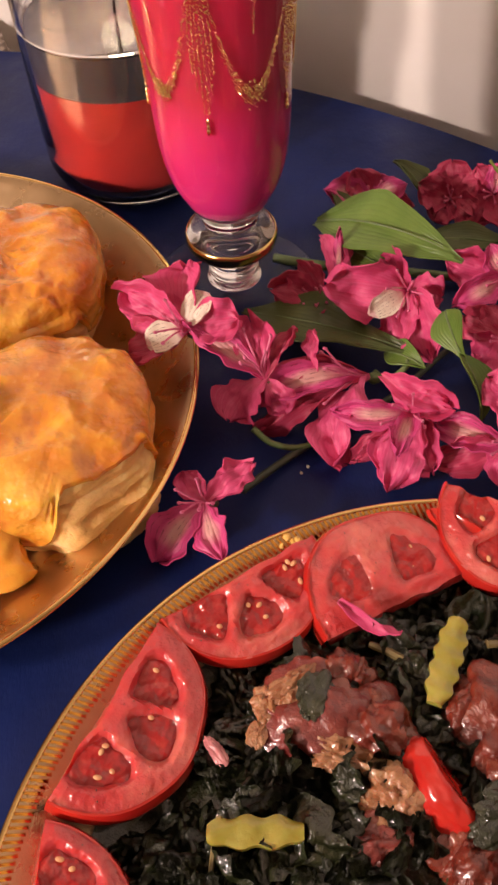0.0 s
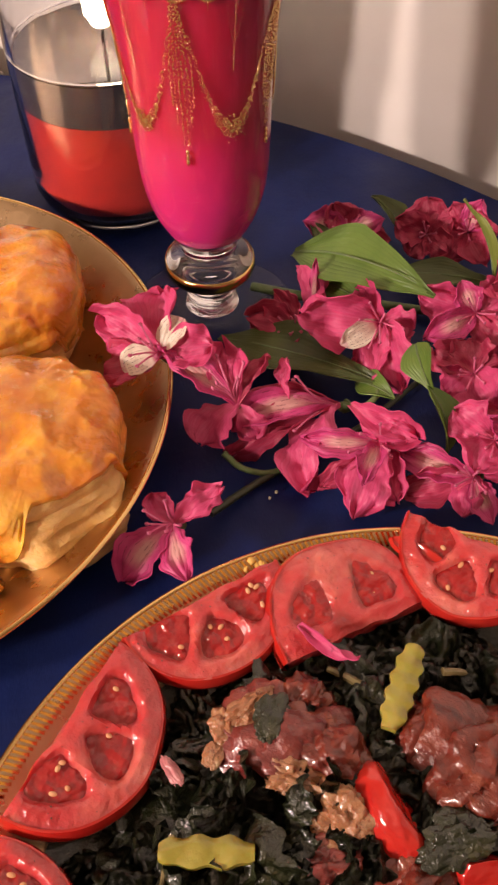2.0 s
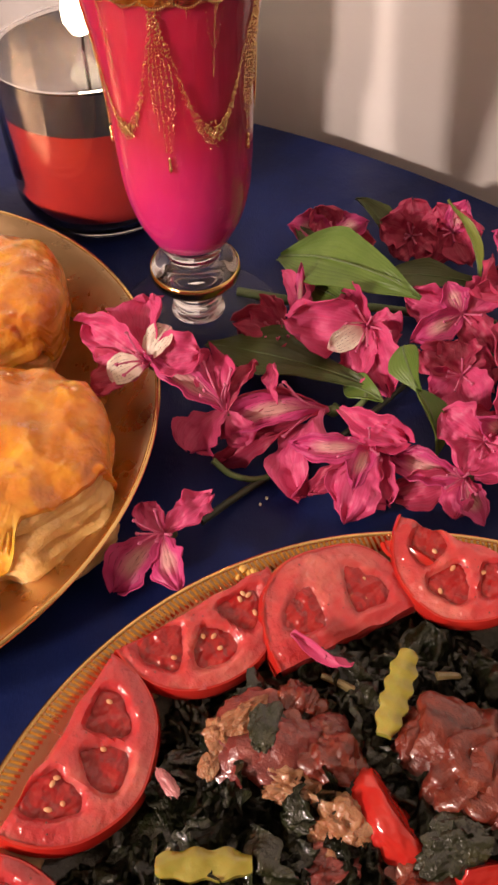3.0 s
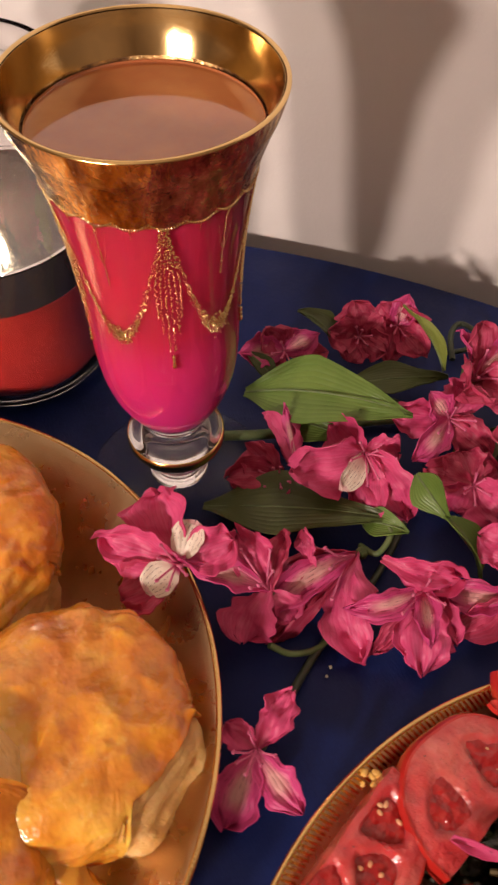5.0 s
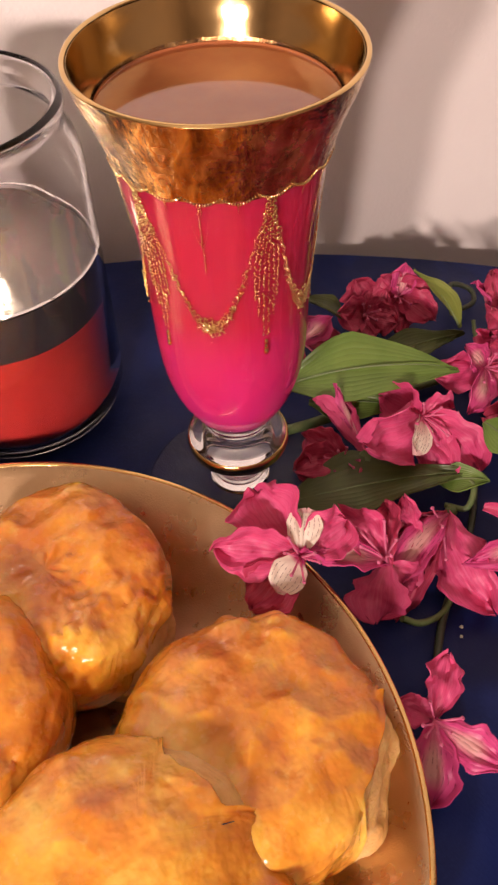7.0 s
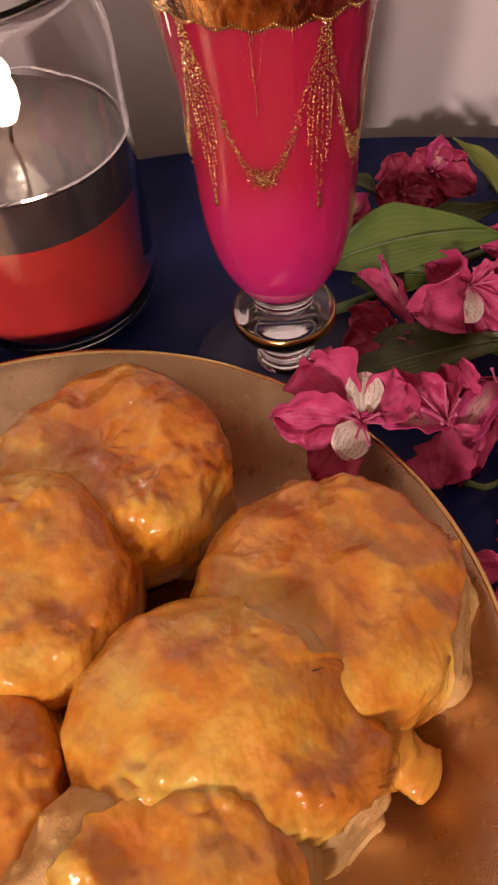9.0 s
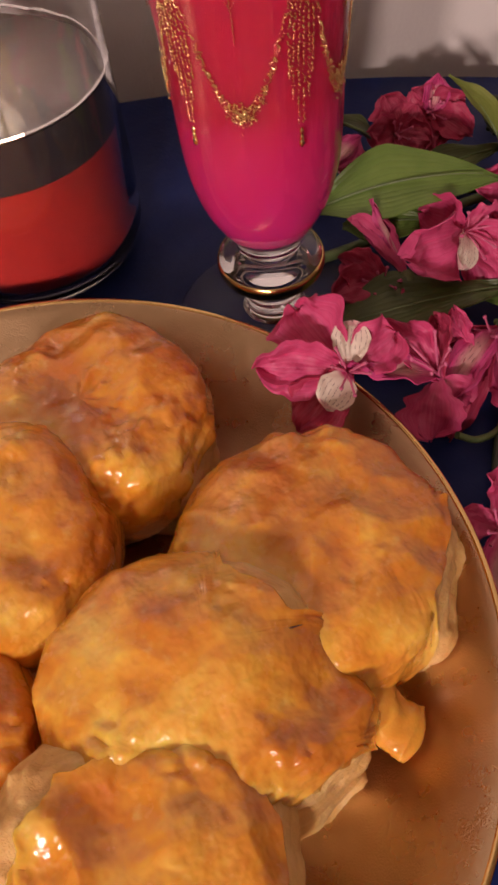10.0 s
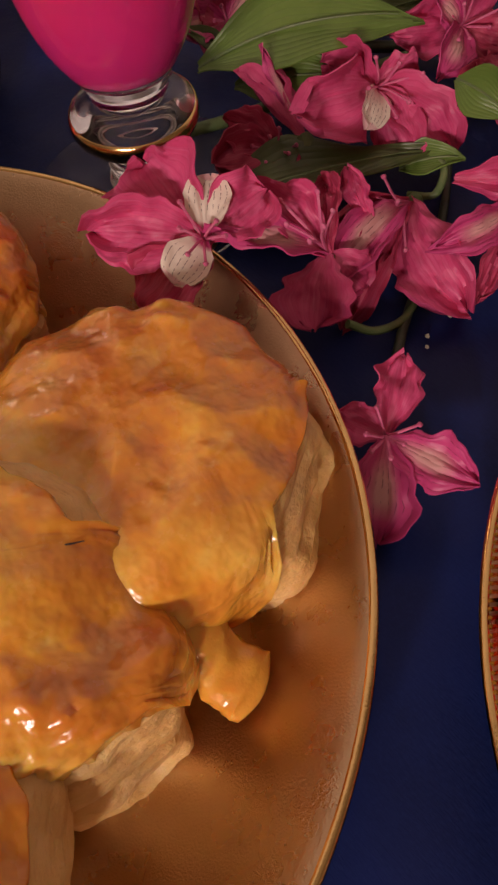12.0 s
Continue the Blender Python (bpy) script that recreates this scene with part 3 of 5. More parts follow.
# ---- biscuits with melted cheese
def biscuit(place, R, H, seed, tip=(0, 0), bare=((0, 50, 0.6),), base=0.0062, cover=0.16, label="", bulges=(), dents=()):
    """A puffed layered biscuit under a skin of melted cheese; bare: ways (degrees) in which its flaky side shows, over how many degrees to each hand, and how high."""
    x, y = place
    b = thing("biscuit", label or "golden flaky biscuit covered in melted orange cheese", "biscuit", (x, y, base), "biscuits on the plate")
    b.rotation_euler = (radians(tip[0]), radians(tip[1]), 0)
    off = Vector((seed * 3.1, seed * 1.7, seed * 0.9))

    def open_side(a):
        best, high = 0.0, 0.6
        for way, wide, top in bare:
            d = abs((a - radians(way) + math.pi) % (2 * math.pi) - math.pi)
            k = 1 - smooth01(radians(wide) * 0.7, radians(wide) * 1.25, d)
            if k > best:
                best, high = k, top
        return best, high

    def shape(a, s, swell=0.0):
        # s: 0 at the foot, 1 at the middle of the top
        c = Vector((math.cos(a), math.sin(a), 0))
        lump = 1 + 0.06 * noise.noise(c * 1.1 + off) + 0.022 * noise.noise(c * 3.3 + off)
        for way, share_of, wide in bulges:
            d = (a - radians(way) + math.pi) % (2 * math.pi) - math.pi
            lump += share_of * math.exp(-(d / radians(wide)) ** 2)
        if s < 0.5:
            t = s / 0.5
            r, z = R * (0.86 + 0.14 * math.sin(t * math.pi * 0.62)), H * 0.72 * t
            layers = math.sin(z / H * 30 + 7 * noise.noise(c * 1.6 + off)) + 0.7 * math.sin(z / H * 61 + 6 * noise.noise(c * 3 + off))
            crack = max(0.0, math.sin(z / H * 26 + 3 * noise.noise(c * 2.2 + off))) ** 2 * smooth01(-0.25, 0.2, noise.noise(c * 4.5 + off + Vector((0, 0, z * 90))))
            r *= 1 + open_side(a)[0] * (0.010 * layers - 0.11 * crack + 0.24 * (1 - t))
        else:
            t = (s - 0.5) / 0.5
            r, z = R * 0.964 * math.cos(t * math.pi / 2) ** 0.62, H * (0.72 + 0.28 * math.sin(t * math.pi / 2) ** 0.72)
        q = Vector((c.x * r * lump, c.y * r * lump, z))
        crag = 1 - 2 * abs(noise.noise(q * 52 + off))
        bubbles = 0.0030 * abs(noise.noise(q * 210 + off)) * smooth01(0.0, 0.35, noise.noise(q * 36 - off)) * smooth01(0.45, 0.6, s)
        n = bubbles + 0.0042 * noise.noise(q * 30 + off * 2) + 0.0020 * crag * (0.4 + 0.6 * smooth01(0.3, 0.6, s)) + 0.0010 * noise.noise(q * 120 + off) + 0.0004 * noise.fractal(q * 230 + off, 0.7, 2.0, 2)
        up = Vector((c.x, c.y, 0)) * max(0.0, 1.6 - 2 * s) + Vector((0, 0, 1)) * max(0.0, 2 * s - 0.6)
        q += up.normalized() * (n + swell)
        for way, far, wide, high in dents:
            if s > 0.3:
                d = Vector((q.x - R * far * math.cos(radians(way)), q.y - R * far * math.sin(radians(way))))
                q.z += high * math.exp(-(d.length / wide) ** 2) * smooth01(0.3, 0.6, s)
        if s < 0.02:
            q.z = 0.0
        return q

    def build(values, limit, swell):
        bm = bmesh.new()
        segs, grid = 140, []
        for i in range(values):
            row = []
            for k in range(segs):
                a = 2 * math.pi * k / segs
                s = limit(a) + (0.985 - limit(a)) * (i / (values - 1)) ** 0.9
                e = min(1.0, i / 2.5)
                row.append(bm.verts.new(shape(a, s, swell(a, s) * e - (1 - e) * 0.0006)))
            grid.append(row)
        top = bm.verts.new(sum((v.co for v in grid[-1]), Vector()) / segs)
        for r0, r1 in zip(grid, grid[1:]):
            for k in range(segs):
                bm.faces.new((r0[k], r0[(k + 1) % segs], r1[(k + 1) % segs], r1[k]))
        for k in range(segs):
            bm.faces.new((grid[-1][k], grid[-1][(k + 1) % segs], top))
        return bm, grid

    body, grid = build(56, lambda a: 0.0, lambda a, s: 0.0)
    body.faces.new(grid[0][::-1])
    part("crumb_body", body, CRUST, b, "pale flaky layered sides")

    def edge(a):
        c = Vector((math.cos(a), math.sin(a), 0))
        return max(0.03, cover + (open_side(a)[1] - cover) * open_side(a)[0] + 0.05 * noise.noise(c * 2.2 + off) + 0.025 * noise.noise(c * 7 + off))

    skin, _ = build(56, edge, lambda a, s: 0.0015 + 0.0012 * (1 - smooth01(0.0, 0.12, s - edge(a))) + 0.0010 * noise.noise(Vector((math.cos(a) * 3 * (1 - s), math.sin(a) * 3 * (1 - s), s)) + off))
    part("cheese", skin, CHEESE, b, "glossy melted orange cheese")
    return b


biscuit((-0.1010, 0.2990), 0.0390, 0.043, 1.0, (0, 3), ((-60, 26, 0.40),), bulges=((45, 0.10, 30), (-40, 0.05, 20)), dents=((-20, 0.60, 0.012, 0.004), (30, 0.60, 0.012, 0.003), (180, 0.1, 0.018, -0.004)))
biscuit((-0.0785, 0.2090), 0.0405, 0.045, 2.0, (-2, 2), ((-46, 32, 0.58),), label="golden flaky biscuit with orange cheese running to the plate", bulges=((35, 0.04, 25), (-31, 0.05, 25)), dents=((120, 0.5, 0.014, 0.003),))
biscuit((-0.1270, 0.1975), 0.0395, 0.055, 3.3, (3, -3), ((-80, 26, 0.50), (16, 28, 0.72)), label="tall golden biscuit with cheese pulled over its torn side", bulges=((-46, 0.20, 15), (132, 0.08, 28), (222, -0.24, 40)), dents=((-40, 0.85, 0.013, -0.010), (100, 0.3, 0.016, 0.003)))
biscuit((-0.1510, 0.2740), 0.0375, 0.053, 4.1, (-3, -2), ((90, 30, 0.5),), bulges=((20, 0.08, 20), (70, 0.05, 14)), dents=((60, 0.6, 0.008, 0.004), (-60, 0.7, 0.010, -0.004)))
biscuit((-0.2020, 0.2330), 0.0385, 0.047, 5.2, (0, 0), ((200, 30, 0.5),), bulges=((15, 0.10, 26),))
biscuit((-0.1685, 0.1740), 0.0390, 0.053, 6.4, (4, 2), ((110, 62, 0.82),), cover=0.60, label="golden biscuit with pale split layers and little cheese", dents=((110, 0.5, 0.010, 0.003), (60, 0.35, 0.008, -0.003)))


def cheese_drip():
    """The lump of cheese that has run off the biscuits on to the plate."""
    path = smoothline([(-0.0930, 0.1830, 0.0440), (-0.0905, 0.1740, 0.0340), (-0.0890, 0.1660, 0.0245), (-0.0880, 0.1590, 0.0185), (-0.0860, 0.1535, 0.0175)], 8)
    bm, rings, n = bmesh.new(), [], 28
    for i, q in enumerate(path):
        f = i / (len(path) - 1)
        d = (path[min(i + 1, len(path) - 1)] - path[max(i - 1, 0)]).normalized()
        a = d.cross(Vector((0, 0, 1))).normalized()
        b = a.cross(d)
        w = 0.0078 * (1 - 0.18 * math.sin(f * math.pi)) * min(1, ((1 - f) / 0.16 + 0.02) ** 0.5) * (1 + 0.25 * f)
        h = (0.0062 - 0.002 * f) * min(1, ((1 - f) / 0.16 + 0.02) ** 0.5)
        ring = []
        for k in range(n):
            t = 2 * math.pi * k / n
            p = a * (w * math.cos(t)) + b * (h * math.sin(t))
            p *= 1 + 0.20 * noise.fractal((q + p) * 130, 0.6, 2.0, 3)
            p += q
            p.z = max(p.z, 0.0062)
            ring.append(bm.verts.new(p))
        rings.append(ring)
    for r0, r1 in zip(rings, rings[1:]):
        for k in range(n):
            bm.faces.new((r0[k], r0[(k + 1) % n], r1[(k + 1) % n], r1[k]))
    bm.faces.new(rings[0][::-1])
    bm.faces.new(rings[-1])
    bmesh.ops.recalc_face_normals(bm, faces=bm.faces)
    ob = part("cheese_drip", bm, DRIP)
    tagged(ob, "lump of melted cheese pooled on the gold plate", "cheese")


cheese_drip()


def torn_edge():
    """Pale torn flakes where the tall biscuit was pulled open."""
    t = thing("torn_flakes", "pale torn flakes on the broken edge of a biscuit", "biscuit flake", (-0.104, 0.196, 0.054))
    rnd = random.Random(8)
    line = smoothline([(-0.012, 0.018, 0.006), (-0.004, 0.006, 0.006), (0.003, -0.004, 0.0040)], 6)
    for k, q in enumerate(line):
        if k % 3:
            continue
        bm = sheet(rnd.uniform(0.003, 0.006), rnd.uniform(0.003, 0.005), (rnd.uniform(-14, 4), rnd.uniform(-20, 6)), 0.15, 0.16, k * 1.3, 0.8, 0.7, 0.35, 5, 8, 0.0009)
        ob = part("flake", bm, CRUST, t)
        ob.location = q + Vector((rnd.uniform(-0.0012, 0.0008), 0, rnd.uniform(-0.0022, -0.0008)))
        ob.rotation_euler = (rnd.gauss(0, 0.15), rnd.uniform(0.0, 0.25), radians(28 + rnd.gauss(0, 26)))


torn_edge()


def sliver(name, points, radius, material, label, category):
    ob = part(name, tube(smoothline(points, 6), radius, 6, taper=0.4), material)
    return tagged(ob, label, category)


sliver("herb_sliver", [(-0.1065, 0.1925, 0.0605), (-0.1025, 0.1893, 0.0600), (-0.0985, 0.1880, 0.0585)], 0.00035, SPECK, "thin dark herb sliver on the torn biscuit edge", "herb")


# ---- the goblet
GOBLET = (-0.0008, 0.3194)
BOWL = [(0.0430, 0.1925), (0.0412, 0.1862), (0.0385, 0.1796), (0.0355, 0.1714), (0.0331, 0.1620), (0.0316, 0.1525), (0.0299, 0.1400), (0.0289, 0.1280), (0.0282, 0.1160), (0.0279, 0.1050),
        (0.0275, 0.0920), (0.0266, 0.0800), (0.0250, 0.0710), (0.0226, 0.0630), (0.0196, 0.0565), (0.0165, 0.0510), (0.0140, 0.0470)]


def bowl_radius(z):
    for (r1, z1), (r0, z0) in zip(BOWL, BOWL[1:]):
        if z0 <= z <= z1:
            return r0 + (r1 - r0) * (z - z0) / (z1 - z0)
    return BOWL[-1][0] if z < BOWL[-1][1] else BOWL[0][0]


def goblet():
    g = thing("goblet", "tall glass goblet with gold trim, full of pink drink", "goblet", (*GOBLET, 0))
    p = [Vector((r, 0, z)) for r, z in BOWL]
    line = [(q.x, q.z) for q in smoothline(p, 3)]
    wall = 0.0013
    under = [(0.0128, 0.0440), (0.0126, 0.0420)]
    inner = [(0.0, 0.0485), (0.0100, 0.0492), (0.0140, 0.0510)] + [(r - wall, z) for r, z in reversed(line[:-3])]
    inner[-1] = (line[0][0] - 0.0008, line[0][1] + 0.0004)
    bowl = part("glass_bowl", lathe([(0, 0.0420)] + under[::-1] + line[::-1] + inner[::-1], 96), GLASS, g, "clear glass bowl")
    bowl.visible_shadow = False
    knop = [(0, 0.0418), (0.0126, 0.0418), (0.0150, 0.0395), (0.0190, 0.0365), (0.0203, 0.0325), (0.0195, 0.0290), (0.0160, 0.0262), (0.0112, 0.0248), (0.0102, 0.0225), (0.0114, 0.0205),
            (0.0104, 0.0180), (0.0118, 0.0155), (0.0106, 0.0130), (0.0122, 0.0105), (0.0128, 0.0085), (0, 0.0085)]
    stem_glass = part("glass_stem", lathe([(q.x, q.z) for q in smoothline([Vector((r, 0, z)) for r, z in knop[1:-1]], 3)] + [knop[-1]] + [knop[0]], 96, True), GLASS, g, "short ringed glass stem with a round knop")
    foot = part("glass_foot", lathe([(0, 0.0083), (0.0128, 0.0083), (0.0142, 0.0068), (0.0190, 0.0052), (0.0270, 0.0041), (0.0385, 0.0032), (0.0402, 0.0020), (0.0400, 0.0006), (0.0370, 0.0003), (0.0, 0.0012)], 96), FOOT_GLASS, g, "flat round glass foot")
    foot.visible_shadow = False
    fill = 0.1775
    body = [(r - wall + 0.0001, z) for r, z in line if 0.0525 < z < fill - 0.0005]
    pink = part("drink", lathe([(0, fill)] + [(bowl_radius(fill) - wall + 0.0001, fill)] + body + [(0.0120, 0.0498), (0, 0.0492)], 96), DRINK, g, "opaque bright pink drink")
    part("drink_surface", lathe([(0, fill + 0.0004), (bowl_radius(fill) - wall - 0.0003, fill + 0.0004), (bowl_radius(fill) - wall, fill + 0.0010)], 96), FROTH, pink, "top of the drink, tan from a painted reflection of the gold lining")
    # gold: a wide band outside and inside, a lip, rings on the knop
    band = [(r + 0.00022, z) for r, z in line if z > 0.1640]
    leaf_band = part("gold_band", lathe([(r + 0.0002, z) for r, z in band] + [(r - 0.0001, z) for r, z in reversed(band)], 96, True), BAND_GOLD, g, "polished gold band with dark reflections painted into its streaks")
    lining = [(r - wall - 0.0002, z) for r, z in line if z > fill + 0.001]
    part("gold_lining", lathe([(r, z) for r, z in lining] + [(r + 0.0001, z) for r, z in reversed(lining)], 96, True), LEAF_GOLD, g, "polished gold lining above the drink")
    part("gold_lip", lathe([(0.0427 + 0.0008 * math.cos(a), 0.1927 + 0.0007 * math.sin(a)) for a in [k * math.pi / 4 for k in range(8)]], 96, True), LEAF_GOLD, leaf_band)
    ring = [(0.0204, 0.0350), (0.0209, 0.0333), (0.0209, 0.0314), (0.0203, 0.0296), (0.0190, 0.0280)]
    part("gold_ring", lathe(ring + [(r - 0.0004, z + 0.0002) for r, z in reversed(ring)], 96, True), RIM_GOLD, stem_glass, "gold band round the knop")

    def on(a, z, lift=0.0004):
        r = bowl_radius(z) + lift
        return Vector((r * math.cos(a), r * math.sin(a), z))

    bm = bmesh.new()
    for i in range(260):
        a = 2 * math.pi * i / 260
        drop = abs(math.sin(a * 10))
        blob(bm, on(a, 0.1668 - 0.0024 * drop), (0.0004, 0.0004, 0.0004 + 0.0003 * drop), 0, 1)
        if i % 13 == 6:
            for k in range(4):
                blob(bm, on(a, 0.1638 - 0.0009 * k), [0.00036 - 0.00004 * k] * 3, 0, 1)
    part("gold_fringe", bm, LEAF_GOLD, leaf_band, "lacy beaded lower edge of the gold band")

    # five swags of gold filigree with tassels between them
    rnd = random.Random(5)
    step = 2 * math.pi / 5
    for k in range(5):
        a0 = radians(-101) + k * step
        bm = bmesh.new()

        def bead(a, z, s):
            blob(bm, on(a, z), (s, s, s * 0.8), 0, 1)

        for i in range(170):
            f = i / 169
            sag = (2 * f - 1) ** 2
            z = 0.1165 + 0.036 * sag
            a = a0 + 0.10 + (step - 0.20) * f
            for braid in (-1, 1):
                wave = braid * math.sin(f * 60) * 0.0017 - 0.0012 * (1 - sag) * rnd.random()
                bead(a + rnd.gauss(0, 0.006), z + wave + rnd.gauss(0, 0.0002), rnd.uniform(0.00020, 0.00042))
            for _ in range(2 if sag < 0.6 else 0):
                bead(a + rnd.gauss(0, 0.02), z - rnd.random() * 0.0060 * (1 - sag), rnd.uniform(0.00018, 0.00042))
        for i in range(60):
            bead(a0 + step / 2 + rnd.gauss(0, 0.075), 0.1155 + rnd.gauss(0, 0.0022), rnd.uniform(0.0003, 0.00055))
        part("gold_swag", bm, LEAF_GOLD, g, "raised gold swag of tiny beads")
        bm = bmesh.new()
        for strand in (-0.13, -0.085, -0.03, 0.03, 0.085, 0.13):
            low = 0.1045 + abs(strand) * 0.16
            for i in range(58):
                f = i / 57
                z = 0.1645 + (low - 0.1645) * f
                blob(bm, on(a0 + strand * (0.25 + 0.75 * min(1, f * 1.6)) + rnd.gauss(0, 0.006), z + rnd.gauss(0, 0.0003)), [rnd.uniform(0.00026, 0.00052)] * 3, 0, 1)
        for z, w in ((0.1020, 0.0010), (0.1040, 0.0008), (0.1062, 0.0008)):
            blob(bm, on(a0, z), (w, w, w * 1.8), 0, 1)
        part("gold_tassel", bm, LEAF_GOLD, g, "raised gold tassel")
        bm = bmesh.new()
        for i in range(36):
            f = i / 35
            blob(bm, on(a0 + step / 2 + rnd.gauss(0, 0.004), 0.1640 - 0.026 * f), [rnd.uniform(0.0002, 0.00038)] * 3, 0, 1)
        for side in (-1, 1):
            for i in range(9):
                blob(bm, on(a0 + step / 2 + side * 0.012 * i, 0.1490 + 0.0002 * i * i), [0.00026] * 3, 0, 1)
        part("gold_pendant", bm, LEAF_GOLD, g, "small gold pendant")


goblet()


# ---- the candle in its jar
def candle():
    c = thing("jar_candle", "red candle burning in a clear glass jar", "candle", (-0.049, 0.428, 0))
    outer = [(0, 0.0), (0.036, 0.0), (0.0415, 0.0015), (0.0455, 0.006), (0.0478, 0.013), (0.0482, 0.03), (0.0482, 0.118), (0.0478, 0.126), (0.0462, 0.1325), (0.0436, 0.137), (0.0422, 0.1400), (0.0422, 0.1425),
             (0.0440, 0.1445), (0.0446, 0.1470), (0.0440, 0.1495), (0.0424, 0.1505)]
    inner = [(0.0408, 0.1495), (0.0398, 0.1450), (0.0396, 0.1390), (0.0412, 0.1355), (0.0436, 0.1305), (0.0450, 0.1240), (0.0455, 0.1160), (0.0455, 0.020), (0.0440, 0.0095), (0.040, 0.0052), (0, 0.0040)]
    split = 0.0862
    low = [q for q in outer if q[1] < 0.05] + [(0.0482, split - 0.0002), (0.0455, split - 0.0002)] + [q for q in inner if q[1] < 0.05]
    high = [(0.0482, split)] + [q for q in outer if q[1] > 0.1] + [q for q in inner if q[1] > 0.1] + [(0.0455, split)]
    jar = part("glass_jar", lathe(low, 96), JAR_GLASS, c, "clear thick glass round the wax")
    jar.visible_shadow = False
    part("jar_neck", lathe(high, 96, True), JAR_GLASS, c, "clear glass shoulder with a rolled rim, slightly sooty")
    part("base_wax", lathe([(0, 0.0042), (0.0398, 0.0054), (0.0436, 0.0096), (0.0444, 0.0128), (0, 0.0128)], 80), DARK_WAX, c, "dark bottom layer of wax")
    part("red_wax", lathe([(0, 0.0130), (0.0444, 0.0130), (0.0453, 0.0202), (0.0453, 0.0625), (0, 0.0625)], 80), RED_WAX, c, "opaque red wax")
    part("dark_wax", lathe([(0, 0.0627), (0.0453, 0.0627), (0.0453, 0.0840), (0.0440, 0.0830), (0, 0.0825)], 80), DARK_WAX, c, "dark upper layer of wax")
    part("wax_pool", lathe([(0, 0.0828), (0.0436, 0.0832), (0.0450, 0.0842), (0.0446, 0.0846), (0.0430, 0.0837), (0, 0.0832)], 80), WAX_POOL, c, "wet melted wax surface")
    wick = part("wick", tube(smoothline([(0.0, 0.0, 0.083), (0.0004, -0.001, 0.089), (0.0016, -0.002, 0.095)], 5), 0.0009, 8), WICK, c, "black burnt wick")
    part("flame", lathe([(0, 0.0900), (0.0045, 0.0925), (0.0076, 0.0985), (0.0078, 0.1040), (0.0056, 0.1120), (0.0026, 0.1200), (0, 0.1245)], 24), FLAME, wick, "bright yellow flame")


candle()


# ---- flowers
PETALS = {}


def petal_mesh(kind, seed, wide, arch):
    key = (kind, seed, wide, arch)
    if key not in PETALS:
        spread = 78 - 74 * wide
        if kind == "fleck":
            ob = part("petal", sheet(0.031, 0.0220, (66, spread - arch * 0.4), 0.10, 0.08, seed + 0.5, 0.15, 0.16, 0.74), FLECK)
        elif kind == "streak":
            ob = part("petal", sheet(0.031, 0.0125, (74, spread - 4 - arch), 0.24, 0.14, seed + 0.3, 0.5, 0.18, 0.66), STREAK)
        else:
            ob = part("petal", sheet(0.030, 0.0235, (70, spread - arch), 0.20, 0.22, seed, 0.24, 0.15, 0.66, 16, 22, frill=0.35, pleat=0.022), PINK if kind == "pink" else DEEP)
        me = ob.data
        bpy.data.objects.remove(ob)
        PETALS[key] = me
    return PETALS[key]


def turned(facing, spin):
    z = Vector(facing).normalized()
    x = (Vector((1, 0, 0)) - z * z.x).normalized()
    y = z.cross(x)
    q = Matrix(((x.x, y.x, z.x, 0), (x.y, y.y, z.y, 0), (x.z, y.z, z.z, 0), (0, 0, 0, 1)))
    return q @ Matrix.Rotation(radians(spin), 4, "Z")


def blossom(place, facing, size=0.034, spin=0, wide=0.8, tone="pink", seed=1, stalk=None, skip=(), label="", flecked=False):
    """An alstroemeria flower: three broad and three flecked petals, stamens, a green base and its stalk."""
    f = thing("blossom", label or "bright pink alstroemeria blossom with flecked pale inner petals", "flower", place, "cut alstroemeria on the cloth")
    m = turned(facing, spin)
    rnd = random.Random(seed * 13)
    for k in range(6):
        if k in skip:
            continue
        kind = ("fleck" if flecked else "streak") if k in (1, 5) else tone
        me = petal_mesh(kind, (seed + k) % 5, round(wide, 1), rnd.choice((0, 18, 40)))
        s = 1.1 * size / 0.031 * rnd.uniform(0.9, 1.08) * (0.76 if kind == "fleck" else 1.0)
        share("petal", me, f, m @ Matrix.Rotation(radians(60 * k + rnd.uniform(-13, 13)), 4, "Z") @ Matrix.Translation((0.0008, 0, 0)) @ Matrix.Rotation(rnd.uniform(-0.4, 0.4), 4, "X") @ Matrix.Scale(s, 4))
    for k in range(5):
        a = radians(72 * k + rnd.uniform(-15, 15))
        d = Vector((math.cos(a), math.sin(a), 0))
        end = d * size * rnd.uniform(0.16, 0.34) + Vector((0, 0, size * rnd.uniform(0.55, 0.78)))
        bm = tube(smoothline([(0, 0, 0), end * 0.5 - d * size * 0.04, end], 4), size * 0.016, 5)
        blob(bm, end, (size * 0.03, size * 0.03, size * 0.055), 0, 1)
        part("stamen", bm, STAMEN, f).matrix_basis = m
    part("receptacle", lathe([(0, -0.16 * size), (0.06 * size, -0.14 * size), (0.10 * size, -0.05 * size), (0.08 * size, 0.06 * size), (0, 0.10 * size)], 10), STEM, f, "green base").matrix_basis = m
    if stalk:
        back = Vector(facing).normalized() * -0.14 * size
        pts = [back, back * 2.2 + (Vector(stalk[0]) - Vector(place)) * 0.25] + [Vector(q) - Vector(place) for q in stalk]
        part("stalk", tube(smoothline(pts, 6), 0.0011, 7), STEM, f, "thin green stalk")
    return f


